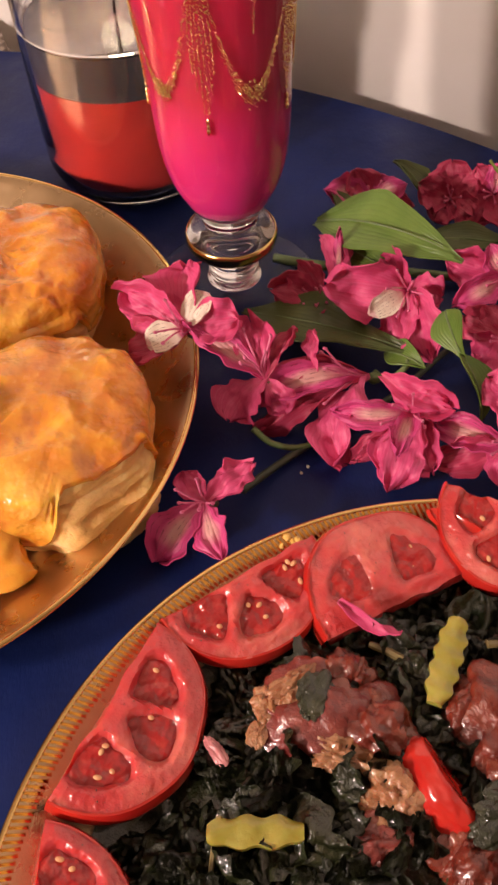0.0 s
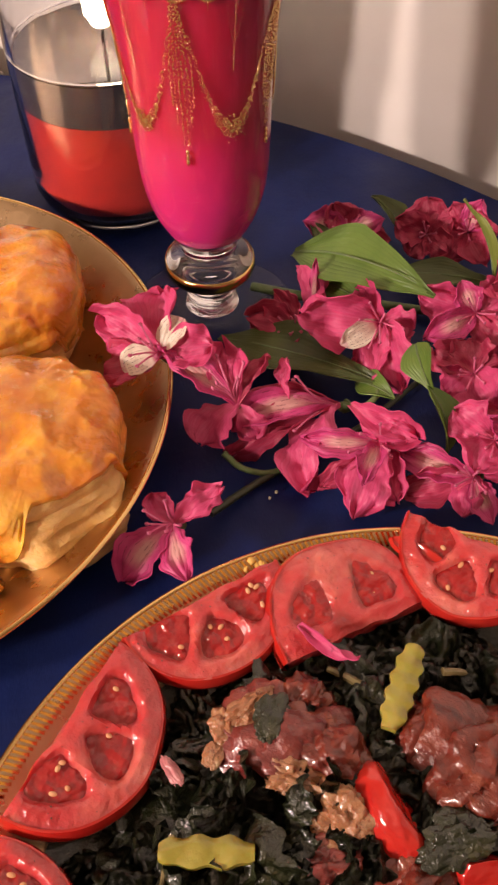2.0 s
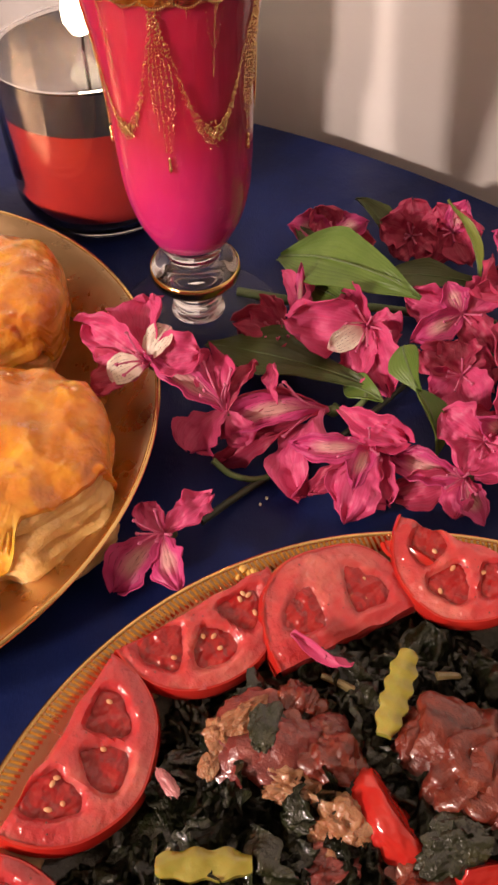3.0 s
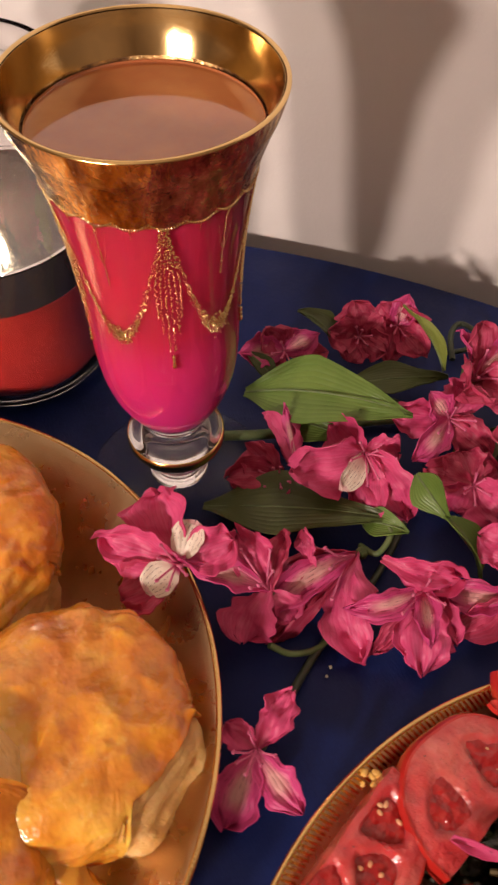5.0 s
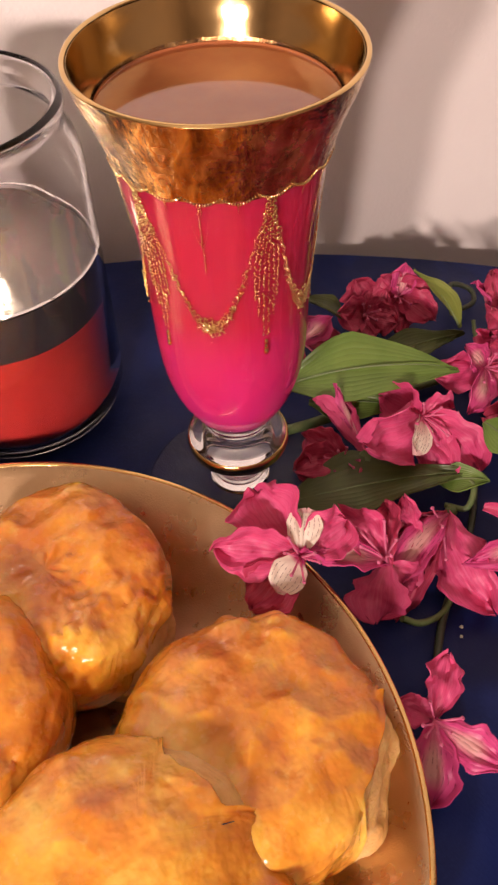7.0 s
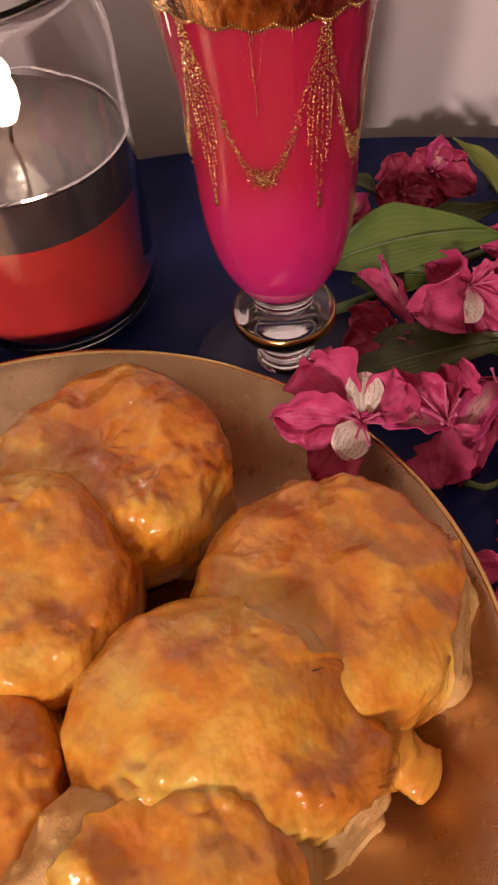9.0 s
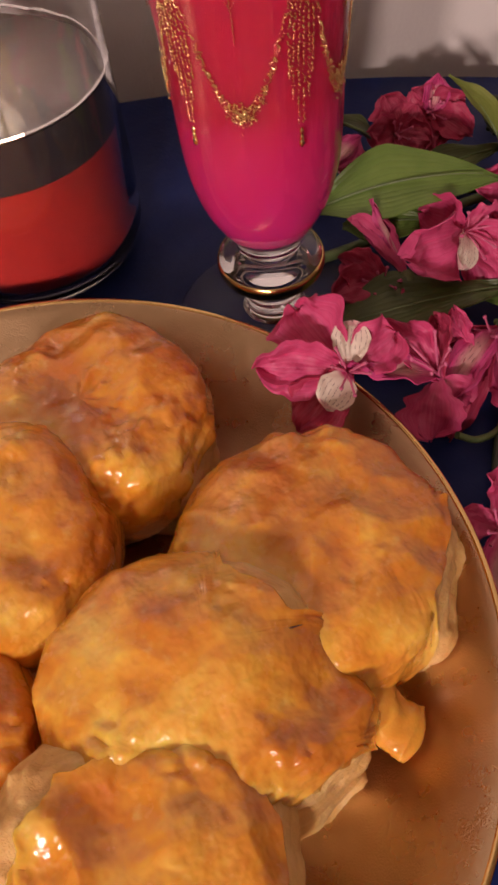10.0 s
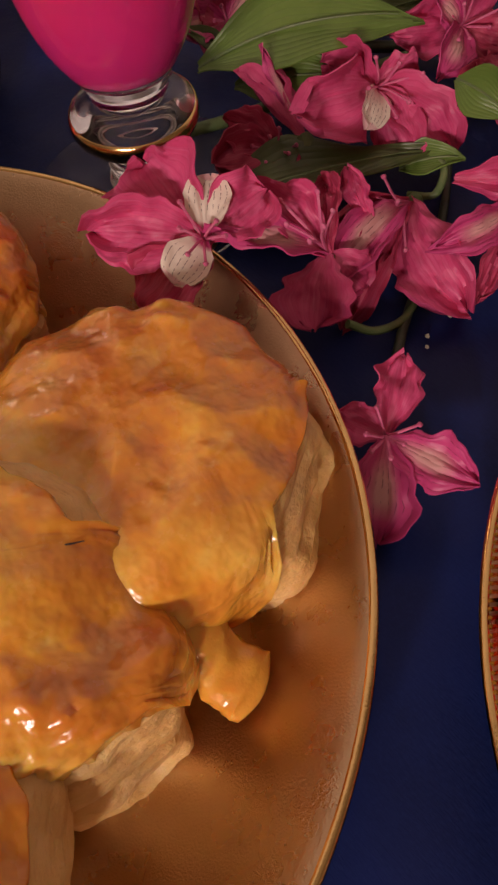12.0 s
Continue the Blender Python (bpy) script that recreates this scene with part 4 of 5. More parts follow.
def leaf(name, a, b, width, material, label, rise=0.01, roll=0.0, cup=0.12, seed=1.0, twist=0.0, curl=0.0):
    """A long leaf from a to b, arched by rise."""
    a, b = Vector(a), Vector(b)
    d = b - a
    L = d.length
    hump = math.degrees(math.atan2(4 * rise, L))
    bm = sheet(L * 1.03, width, (hump, -hump - curl), cup, 0.04, seed, 0.75, 0.12, 0.45, 10, 20, 0.0005, twist)
    ob = thing(name, label, "leaf", a, "leaves of the cut flowers")
    part("blade", bm, material, ob)
    px, pz, pts = 0.0, -0.0006, []
    for j in range(19):
        ang = radians(hump + (-hump - curl - hump) * j / 20)
        pts.append(Vector((px, 0, pz)))
        px, pz = px + L * 1.03 / 20 * math.cos(ang), pz + L * 1.03 / 20 * math.sin(ang)
    part("midrib", tube(pts, 0.0007, 6, taper=0.3), STEM, ob, "paler midrib")
    x = d.normalized()
    y = Vector((0, 0, 1)).cross(x).normalized()
    z = x.cross(y)
    base = Matrix((( x.x, y.x, z.x, a.x), (x.y, y.y, z.y, a.y), (x.z, y.z, z.z, a.z), (0, 0, 0, 1)))
    ob.matrix_basis = base @ Matrix.Rotation(radians(roll), 4, "X")
    return ob


def spread_blossom(place, facing, seed, label, petals):
    """An open flower whose petals run from its heart to the tips given, bowed towards the way it faces."""
    f = thing("blossom", label, "flower", place, "cut alstroemeria on the cloth")
    skins = {"pink": PINK, "deep": DEEP, "fleck": FLECK, "streak": STREAK}
    z0 = Vector(facing).normalized()
    rnd = random.Random(seed * 13 + 5)
    reach = 0.0
    for k, (kind, tip, width, *start) in enumerate(petals):
        a, b = Vector(start[0]) if start else Vector(), Vector(tip)
        broad, marked = kind in ("pink", "deep"), kind == "fleck"
        if not broad:
            a, b = a + z0 * 0.0015, b + z0 * 0.0035
        x = (b - a).normalized()
        z = (z0 - x * x.dot(z0) * 0.999).normalized()
        y = z.cross(x)
        L = (b - a).length
        reach = max(reach, L)
        h = rnd.uniform(16, 34)
        bm = sheet(L * (1.03 + h * 0.0016), width, (h, -h - rnd.uniform(0, 24)), rnd.uniform(0.04, 0.30) if broad else 0.16, 0.24 if broad else 0.06 if marked else 0.12, seed * 1.7 + k * 2.3, 0.30 if broad else 0.2 if marked else 0.5, 0.16, 0.64, 16, 22, 0.0004, 0.0 if marked else rnd.uniform(-0.5, 0.5), 0.1 if marked else 0.35, 0.0 if marked else 0.022)
        part("petal", bm, skins[kind], f).matrix_basis = Matrix(((x.x, y.x, z.x, a.x), (x.y, y.y, z.y, a.y), (x.z, y.z, z.z, a.z), (0, 0, 0, 1)))
    m = turned(facing, rnd.uniform(0, 360))
    for k in range(6):
        a = radians(60 * k + rnd.uniform(-20, 20))
        d = Vector((math.cos(a), math.sin(a), 0))
        end = d * reach * rnd.uniform(0.12, 0.32) + Vector((0, 0, reach * rnd.uniform(0.40, 0.62)))
        bm = tube(smoothline([(0, 0, 0), end * 0.5 - d * reach * 0.05, end], 4), 0.00042, 5)
        blob(bm, end, (0.0008, 0.0008, 0.0014), 0, 1)
        part("stamen", bm, STAMEN, f).matrix_basis = m
    part("receptacle", lathe([(0, -0.0075), (0.0016, -0.0070), (0.0028, -0.0040), (0.0020, -0.0012), (0, -0.0008)], 10), STEM, f, "green base").matrix_basis = m


spread_blossom((-0.0212, 0.2539, 0.0380), (-0.46, -0.48, 0.74), 1, "bright pink alstroemeria blossom hanging over the gold plate", [
    ("fleck", (0.0098, 0.0086, 0.0104), 0.0130),
    ("fleck", (-0.0138, -0.0050, -0.0017), 0.0135),
    ("pink", (-0.0019, 0.0270, 0.0140), 0.0250),
    ("pink", (-0.0246, 0.0150, 0.0090), 0.0210),
    ("deep", (-0.0239, -0.0044, -0.0060), 0.0210),
    ("pink", (0.0197, -0.0016, 0.0060), 0.0190)])
spread_blossom((0.0083, 0.2377, 0.0240), (-0.34, 0.05, 0.94), 2, "pink alstroemeria blossom with long stamens leaning on the plate's edge", [
    ("streak", (-0.0263, 0.0132, 0.0160), 0.0150),
    ("pink", (-0.0146, -0.0106, -0.0100), 0.0230),
    ("pink", (-0.0045, 0.0213, 0.0120), 0.0170),
    ("deep", (0.0119, 0.0158, 0.0100), 0.0140),
    ("pink", (0.0073, -0.0092, -0.0110), 0.0150)])
spread_blossom((-0.0175, 0.1864, 0.0140), (-0.42, -0.47, 0.78), 3, "single pink alstroemeria blossom lying between the plates", [
    ("pink", (0.0180, 0.0108, 0.0080), 0.0125),
    ("streak", (0.0059, -0.0245, 0.0020), 0.0150),
    ("pink", (-0.0083, 0.0092, 0.0070), 0.0110),
    ("streak", (-0.0187, -0.0174, -0.0090), 0.0175)])
spread_blossom((0.0517, 0.2467, 0.0100), (-0.80, -0.26, 0.54), 6, "deep pink funnel-shaped alstroemeria blossom lying on its side", [
    ("streak", (-0.0419, -0.0115, 0.0120), 0.0150),
    ("deep", (-0.0456, -0.0198, -0.0020), 0.0140),
    ("pink", (-0.0227, -0.0383, 0.0020), 0.0230),
    ("pink", (-0.0253, 0.0036, 0.0240), 0.0085, (-0.0209, -0.0051, 0.0080)),
    ("deep", (-0.0368, 0.0033, 0.0060), 0.0130)])
spread_blossom((0.0664, 0.2203, 0.0180), (-0.39, -0.72, 0.58), 7, "pink alstroemeria blossom with a pale streak and a curled petal", [
    ("pink", (0.0096, -0.0098, 0.0100), 0.0150, (-0.0119, 0.0129, 0.0080)),
    ("streak", (-0.0305, -0.0016, 0.0040), 0.0125),
    ("streak", (-0.0104, -0.0222, 0.0080), 0.0110),
    ("pink", (-0.0137, -0.0283, -0.0080), 0.0210),
    ("pink", (0.0021, -0.0235, -0.0080), 0.0170),
    ("deep", (-0.0264, -0.0171, -0.0060), 0.0090)])
spread_blossom((0.0754, 0.2890, 0.0180), (-0.25, -0.74, 0.62), 4, "open pink alstroemeria blossom with a flecked pale heart", [
    ("fleck", (-0.0170, -0.0159, 0.0047), 0.0105),
    ("pink", (-0.0342, -0.0050, 0.0120), 0.0250),
    ("pink", (-0.0094, 0.0138, 0.0080), 0.0200),
    ("pink", (0.0126, -0.0082, 0.0020), 0.0190),
    ("pink", (0.0030, -0.0347, -0.0060), 0.0230),
    ("pink", (-0.0109, -0.0279, -0.0040), 0.0170)])
spread_blossom((0.1196, 0.2925, 0.0180), (-0.33, -0.73, 0.60), 8, "pink alstroemeria blossom with striped narrow petals", [
    ("streak", (-0.0230, -0.0151, 0.0020), 0.0150),
    ("pink", (-0.0253, 0.0040, 0.0080), 0.0180),
    ("deep", (0.0053, -0.0233, 0.0000), 0.0190),
    ("streak", (-0.0070, 0.0073, 0.0120), 0.0140),
    ("pink", (0.0138, 0.0079, 0.0080), 0.0190)])
spread_blossom((0.1115, 0.2565, 0.0160), (-0.35, -0.65, 0.68), 9, "deep pink alstroemeria blossom among the others", [
    ("deep", (-0.0160, 0.0109, 0.0040), 0.0170),
    ("pink", (-0.0000, -0.0215, 0.0020), 0.0230),
    ("deep", (0.0149, 0.0013, 0.0020), 0.0200),
    ("pink", (-0.0125, -0.0064, -0.0040), 0.0170),
    ("deep", (0.0007, 0.0136, 0.0060), 0.0180)])
spread_blossom((0.1123, 0.2194, 0.0160), (-0.35, -0.63, 0.69), 10, "bright pink alstroemeria blossom with ruffled petals", [
    ("pink", (-0.0161, 0.0070, 0.0100), 0.0190),
    ("pink", (-0.0115, -0.0172, 0.0020), 0.0210),
    ("pink", (0.0021, -0.0195, 0.0040), 0.0200),
    ("deep", (0.0056, 0.0075, 0.0080), 0.0200)])
spread_blossom((0.1021, 0.2048, 0.0120), (-0.50, -0.57, 0.65), 11, "pink alstroemeria blossom with a broad pale-streaked petal", [
    ("streak", (-0.0277, 0.0096, 0.0040), 0.0140),
    ("deep", (-0.0303, -0.0040, -0.0040), 0.0160),
    ("streak", (0.0026, -0.0186, -0.0020), 0.0120),
    ("pink", (-0.0078, -0.0153, -0.0020), 0.0150)])
spread_blossom((0.0395, 0.2967, 0.0060), (-0.44, -0.29, 0.85), 5, "deep pink half-closed alstroemeria blossom beside the goblet foot", [
    ("deep", (-0.0227, 0.0043, 0.0080), 0.0190),
    ("deep", (-0.0106, 0.0136, 0.0120), 0.0170),
    ("deep", (-0.0063, -0.0113, 0.0040), 0.0140)])
spread_blossom((0.0714, 0.3676, 0.0080), (-0.18, -0.62, 0.77), 14, "deep pink alstroemeria blossom with pale inner petals in the far row", [
    ("streak", (-0.0225, -0.0005, 0.0080), 0.0160),
    ("deep", (-0.0090, 0.0030, 0.0160), 0.0170),
    ("streak", (0.0122, -0.0064, 0.0120), 0.0140),
    ("deep", (0.0173, -0.0092, 0.0020), 0.0150),
    ("deep", (-0.0138, -0.0067, 0.0000), 0.0150)])
spread_blossom((0.1105, 0.3633, 0.0080), (-0.22, -0.66, 0.72), 15, "deep pink ruffled alstroemeria blossom in the far row", [
    ("deep", (-0.0156, -0.0009, 0.0100), 0.0180),
    ("deep", (-0.0008, 0.0062, 0.0180), 0.0190),
    ("deep", (0.0100, -0.0033, 0.0120), 0.0160),
    ("deep", (-0.0091, -0.0110, -0.0020), 0.0180),
    ("deep", (0.0070, -0.0159, 0.0020), 0.0160)])
spread_blossom((0.1312, 0.3614, 0.0100), (-0.27, -0.66, 0.70), 16, "deep pink alstroemeria blossom at the end of the far row", [
    ("deep", (-0.0095, 0.0013, 0.0160), 0.0160),
    ("streak", (0.0043, 0.0012, 0.0160), 0.0140),
    ("deep", (-0.0129, -0.0166, -0.0040), 0.0170),
    ("deep", (0.0026, -0.0227, 0.0020), 0.0170),
    ("deep", (0.0091, -0.0117, 0.0100), 0.0160)])
# the ones at the far end of the spray
blossom((0.1410, 0.3080, 0.0170), (0.05, -0.40, 0.9), 0.029, 75, 0.6, "deep", 12, [(0.15, 0.325, 0.008)])
blossom((0.1340, 0.2570, 0.0130), (0.25, -0.35, 0.9), 0.029, 320, 0.6, "deep", 13, [(0.14, 0.27, 0.006)])
blossom((0.1250, 0.2290, 0.0110), (0.1, -0.5, 0.8), 0.028, 100, 0.5, "pink", 19, [(0.135, 0.245, 0.005)])
blossom((0.1610, 0.2860, 0.0140), (0.3, -0.3, 0.9), 0.029, 160, 0.6, "deep", 17, [(0.168, 0.30, 0.006)])


def bud():
    """The closed narrow flower that stands beside the big leaf."""
    f = thing("bud", "half-open pale pink alstroemeria bud with green-tipped petals", "flower bud", (0.0440, 0.2880, 0.0130), "cut alstroemeria on the cloth")
    m = turned((0.10, 0.85, 0.42), 0)
    for k in range(4):
        me = petal_mesh("streak" if k % 2 else "pink", k, 0.0, 0)
        share("petal", me, f, m @ Matrix.Rotation(radians(90 * k), 4, "Z") @ Matrix.Diagonal((0.85, 0.42, 1.16, 1)))
    part("receptacle", lathe([(0, -0.006), (0.0022, -0.005), (0.0034, -0.001), (0.0028, 0.003), (0, 0.004)], 10), STEM, f, "green base").matrix_basis = m


bud()

leaf("big_leaf", (0.0400, 0.3420, 0.0170), (0.0980, 0.2890, 0.0330), 0.034, LEAF, "broad bright green pointed leaf arching over the blossoms", 0.011, 18, 0.10, 1.0)
leaf("fold_leaf", (0.0460, 0.3290, 0.0130), (0.0720, 0.2960, 0.0210), 0.022, LEAF, "bright green folded leaf under the broad leaf", 0.004, 25, 0.15, 2.0)
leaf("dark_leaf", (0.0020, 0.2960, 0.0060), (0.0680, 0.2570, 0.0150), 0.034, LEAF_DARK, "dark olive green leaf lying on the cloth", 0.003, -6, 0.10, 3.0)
leaf("twisted_leaf", (0.0850, 0.2620, 0.0300), (0.0890, 0.2390, 0.0240), 0.016, LEAF, "narrow bright green leaf, twisted", 0.005, 30, 0.2, 4.0, 0.8)
leaf("twisted_leaf", (0.0880, 0.2420, 0.0250), (0.0950, 0.2150, 0.0110), 0.017, LEAF, "bright green curled leaf tip hanging down", 0.004, -20, 0.25, 5.0, -0.6, 10)
leaf("upright_leaf", (0.1350, 0.3210, 0.0150), (0.1200, 0.3410, 0.0450), 0.014, LEAF_LIGHT, "slim yellow-green leaf standing up", 0.003, 60, 0.2, 6.0)
leaf("round_leaf", (0.0990, 0.3640, 0.0080), (0.0830, 0.3780, 0.0230), 0.018, LEAF_DARK, "short dark green leaf among the far blossoms", 0.003, 10, 0.2, 7.0)
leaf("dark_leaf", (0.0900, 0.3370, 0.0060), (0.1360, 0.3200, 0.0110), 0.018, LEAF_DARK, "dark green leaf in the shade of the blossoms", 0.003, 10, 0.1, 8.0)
leaf("small_leaf", (0.0620, 0.2620, 0.0080), (0.0760, 0.2460, 0.0140), 0.013, LEAF, "small green leaf between the blossoms", 0.004, 20, 0.2, 9.0)
leaf("small_leaf", (0.0600, 0.3520, 0.0050), (0.0500, 0.3680, 0.0170), 0.011, LEAF_DARK, "small dark leaf beside the far blossoms", 0.003, 0, 0.2, 10.0)
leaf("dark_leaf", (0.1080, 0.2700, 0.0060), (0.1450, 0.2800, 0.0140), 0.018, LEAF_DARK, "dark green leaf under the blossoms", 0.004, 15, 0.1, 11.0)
leaf("small_leaf", (0.0560, 0.2080, 0.0030), (0.0640, 0.1960, 0.0060), 0.008, LEAF, "small curled green leaf on the cloth", 0.002, 30, 0.3, 12.0)


def stem(points, radius, material, label):
    ob = part("stem", tube(smoothline(points, 8), radius, 8, taper=0.8), material)
    return tagged(ob, label, "stem", "stems of the cut flowers")


stem([(0.0020, 0.2220, 0.0120), (0.0100, 0.2180, 0.0060), (0.0234, 0.2182, 0.0030), (0.0450, 0.2290, 0.0028)], 0.0014, STEM, "pale green bent flower stem on the cloth")
stem([(-0.0040, 0.1970, 0.0050), (0.0110, 0.2100, 0.0025), (0.0258, 0.2200, 0.0022), (0.0600, 0.2400, 0.0022), (0.0950, 0.2700, 0.0022)], 0.0017, STEM_DARK, "dark green flower stem on the cloth")
stem([(0.0187, 0.3332, 0.0040), (0.0468, 0.3239, 0.0040), (0.0900, 0.3150, 0.0030), (0.1400, 0.3000, 0.0030)], 0.0026, STEM, "thick green flower stem behind the goblet foot")
stem([(0.0640, 0.2600, 0.0090), (0.0690, 0.2500, 0.0130), (0.0600, 0.2440, 0.0100), (0.0560, 0.2520, 0.0070)], 0.0015, STEM, "pale green looped flower stem")
stem([(0.1500, 0.3350, 0.0030), (0.1560, 0.3480, 0.0060), (0.1640, 0.3530, 0.0070), (0.1690, 0.3450, 0.0060), (0.1640, 0.3380, 0.0040), (0.1500, 0.3400, 0.0030)], 0.0016, STEM_DARK, "dark green stem curled in a loop on the cloth")
stem([(0.1000, 0.3300, 0.0030), (0.1250, 0.3000, 0.0030), (0.1480, 0.2500, 0.0030)], 0.0024, STEM_DARK, "dark green flower stem under the blossoms")


# ---- the plate of greens, tomatoes and meat
def half_slice(a, b, bulge, top, drop, thick=0.012, holes=3, seed=1, label="", power=2.0):
    """Half a tomato slice: its straight cut runs from a to b on the plan, its skin bows out by bulge to the right of that way."""
    a, b = Vector((*a, 0)), Vector((*b, 0))
    x = (b - a).normalized()
    y = Vector((x.y, -x.x, 0))
    R = (b - a).length / 2
    t = thing("tomato_slice", label or "juicy red half slice of tomato with seeds, on the plate's edge", "tomato", tuple((a + b) / 2 + Vector((0, 0, top - thick))), "tomato slices round the greens")
    base = Matrix(((-x.x, y.x, 0, 0), (-x.y, y.y, 0, 0), (0, 0, 1, 0), (0, 0, 0, 1)))
    m = base @ Matrix.Rotation(-math.atan2(drop, bulge), 4, "X")
    rnd = random.Random(seed * 7)
    # seed chambers: way from the core, distance, half width, half length
    cells = [(math.pi * (k + 0.5) / holes + rnd.uniform(-0.1, 0.1), rnd.uniform(0.50, 0.56), rnd.uniform(0.27, 0.34), rnd.uniform(0.28, 0.34)) for k in range(holes)]

    def deep(u, v):
        """How deep a place (in shares of the half width and the bulge) lies inside a seed chamber."""
        best = 0.0
        for c, rc, w, l in cells:
            du, dv = u - rc * math.cos(c), v - rc * math.sin(c)
            along, across = du * math.cos(c) + dv * math.sin(c), -du * math.sin(c) + dv * math.cos(c)
            d = math.hypot(along / l, across / (w * (1 + 0.75 * along / l))) if along > -l else 2.0
            d += 0.16 * noise.noise(Vector((u * 4, v * 4, seed * 3.1)))
            best = max(best, 1 - smooth01(0.66, 1.0, d))
        return best

    def at(s, v, z, grow=1.0):
        u = math.sin(s * math.pi / 2)
        arc = max(0.0, 1 - abs(u) ** power) ** (1 / power)
        w = 1 + 0.035 * noise.noise(Vector((u * 1.7, v, seed * 3)))
        jag = 0.0022 * noise.noise(Vector((u * 3.1, seed * 1.3, 0))) * (1 - v) * (1 - u * u)
        return Vector((R * u * w * grow, bulge * (arc * v * w) * grow + jag, z))

    bm, ns, nv = bmesh.new(), 64, 34
    rows = []
    for j in range(nv + 1):
        row = []
        for i in range(ns + 1):
            s = i / ns * 2 - 1
            p = at(s, j / nv, 0)
            u, v = p.x / R, p.y / bulge
            k = deep(u, v)
            p.z = thick - (0.0036 if holes > 2 else 0.0018) * k + 0.0005 * noise.noise(Vector((u * 6, v * 6, seed))) - 0.0011 * smooth01(0.82, 1.0, (abs(u) ** 2 + v * v) ** 0.5) - 0.0012 * (1 - smooth01(0.0, 0.12, v))
            row.append(bm.verts.new(p))
        rows.append(row)
    # the cut side goes down to the plate
    rows.insert(0, [bm.verts.new((v.co.x * 0.96, -0.0010, thick * 0.5)) for v in rows[0]])
    rows.insert(0, [bm.verts.new((v.co.x * 0.98, 0.0008, 0.001)) for v in rows[0]])
    for r0, r1 in zip(rows, rows[1:]):
        for i in range(ns):
            bm.faces.new((r0[i], r0[i + 1], r1[i + 1], r1[i]))
    bmesh.ops.remove_doubles(bm, verts=bm.verts, dist=2e-5)
    bmesh.ops.recalc_face_normals(bm, faces=bm.faces)
    part("flesh", bm, T_FLESH, t, "wet pink-red cut face").matrix_basis = m
    bm = bmesh.new()
    rows = []
    for grow, z in ((0.975, thick - 0.0008), (1.0, thick - 0.0009), (1.022, thick * 0.82), (1.045, thick * 0.62), (1.05, thick * 0.42), (1.02, thick * 0.2), (0.94, 0.0), (0.5, -0.0005)):
        rows.append([bm.verts.new(at(k / 40 - 1, 1.0, z, grow)) for k in range(81)])
    for r0, r1 in zip(rows, rows[1:]):
        for k in range(80):
            bm.faces.new((r0[k], r0[k + 1], r1[k + 1], r1[k]))
    bmesh.ops.recalc_face_normals(bm, faces=bm.faces)
    part("skin", bm, T_SKIN, t, "smooth glossy red skin").matrix_basis = m
    for c, rc, w, l in cells:
        cu, cv = rc * math.cos(c), rc * math.sin(c)
        bm, gn = bmesh.new(), 26
        grid = []
        for i in range(gn + 1):
            row = []
            for k in range(gn + 1):
                u, v = cu + 0.46 * (2 * i / gn - 1), max(0.03, cv + 0.46 * (2 * k / gn - 1))
                z = thick - (0.0023 if holes > 2 else 0.0011) + 0.0009 * noise.noise(Vector((u * 9, v * 9, seed))) + 0.0005 * noise.noise(Vector((u * 24, v * 24, seed))) - 0.0009 * (1 - deep(u, v))
                row.append(bm.verts.new((u * R, v * bulge, z)))
            grid.append(row)
        for i in range(gn):
            for k in range(gn):
                mid = (grid[i][k].co + grid[i + 1][k + 1].co) / 2
                if deep(mid.x / R, mid.y / bulge) > 0.25 and math.hypot(mid.x / R - cu, mid.y / bulge - cv) < 0.45:
                    bm.faces.new((grid[i][k], grid[i + 1][k], grid[i + 1][k + 1], grid[i][k + 1]))
        bmesh.ops.delete(bm, geom=[v for v in bm.verts if not v.link_faces], context="VERTS")
        bmesh.ops.recalc_face_normals(bm, faces=bm.faces)
        gel = part("gel", bm, T_GEL, t, "dark red wet seed gel")
        gel.matrix_basis = m
        for _ in range(rnd.randint(1, 4)):
            bm = bmesh.new()
            way, far = rnd.uniform(0, 6.28), rnd.uniform(0.08, 0.2)
            blob(bm, Vector(((cu + far * math.cos(way)) * R, (cv + far * math.sin(way)) * bulge, thick - 0.0017)), (rnd.uniform(0.0009, 0.0014), 0.0008, 0.0005), rnd.uniform(0, 3), 2)
            part("seed", bm, SEED, gel)
    bm = bmesh.new()
    for _ in range(40):
        u, v = rnd.uniform(-0.9, 0.9), rnd.uniform(0.06, 0.9)
        if u * u + v * v < 0.85 and deep(u, v) < 0.1:
            blob(bm, Vector((u * R, v * bulge, thick)), (rnd.uniform(0.00012, 0.00032),) * 3, 0, 1)
    part("pepper_specks", bm, SPECK, t, "ground black pepper", kind="stuff").matrix_basis = m
    return t


half_slice((-0.0672, 0.0780), (-0.0358, 0.1310), 0.0305, 0.0325, 0.006, 0.0135, 3, 1)
half_slice((-0.0340, 0.1335), (0.0180, 0.1610), 0.0275, 0.0325, 0.006, 0.0135, 3, 2)
half_slice((0.0690, 0.1455), (0.0195, 0.1245), 0.0330, 0.0270, -0.007, 0.0130, 2, 3, label="smooth red half slice of tomato leaning on the plate's edge", power=2.5)
half_slice((0.0690, 0.1760), (0.1130, 0.1500), 0.0290, 0.0370, 0.008, 0.0135, 3, 4, label="bright red tomato wedge with its skin curling up")
half_slice((-0.0750, 0.0150), (-0.0676, 0.0725), 0.0295, 0.0320, 0.006, 0.0135, 3, 5)


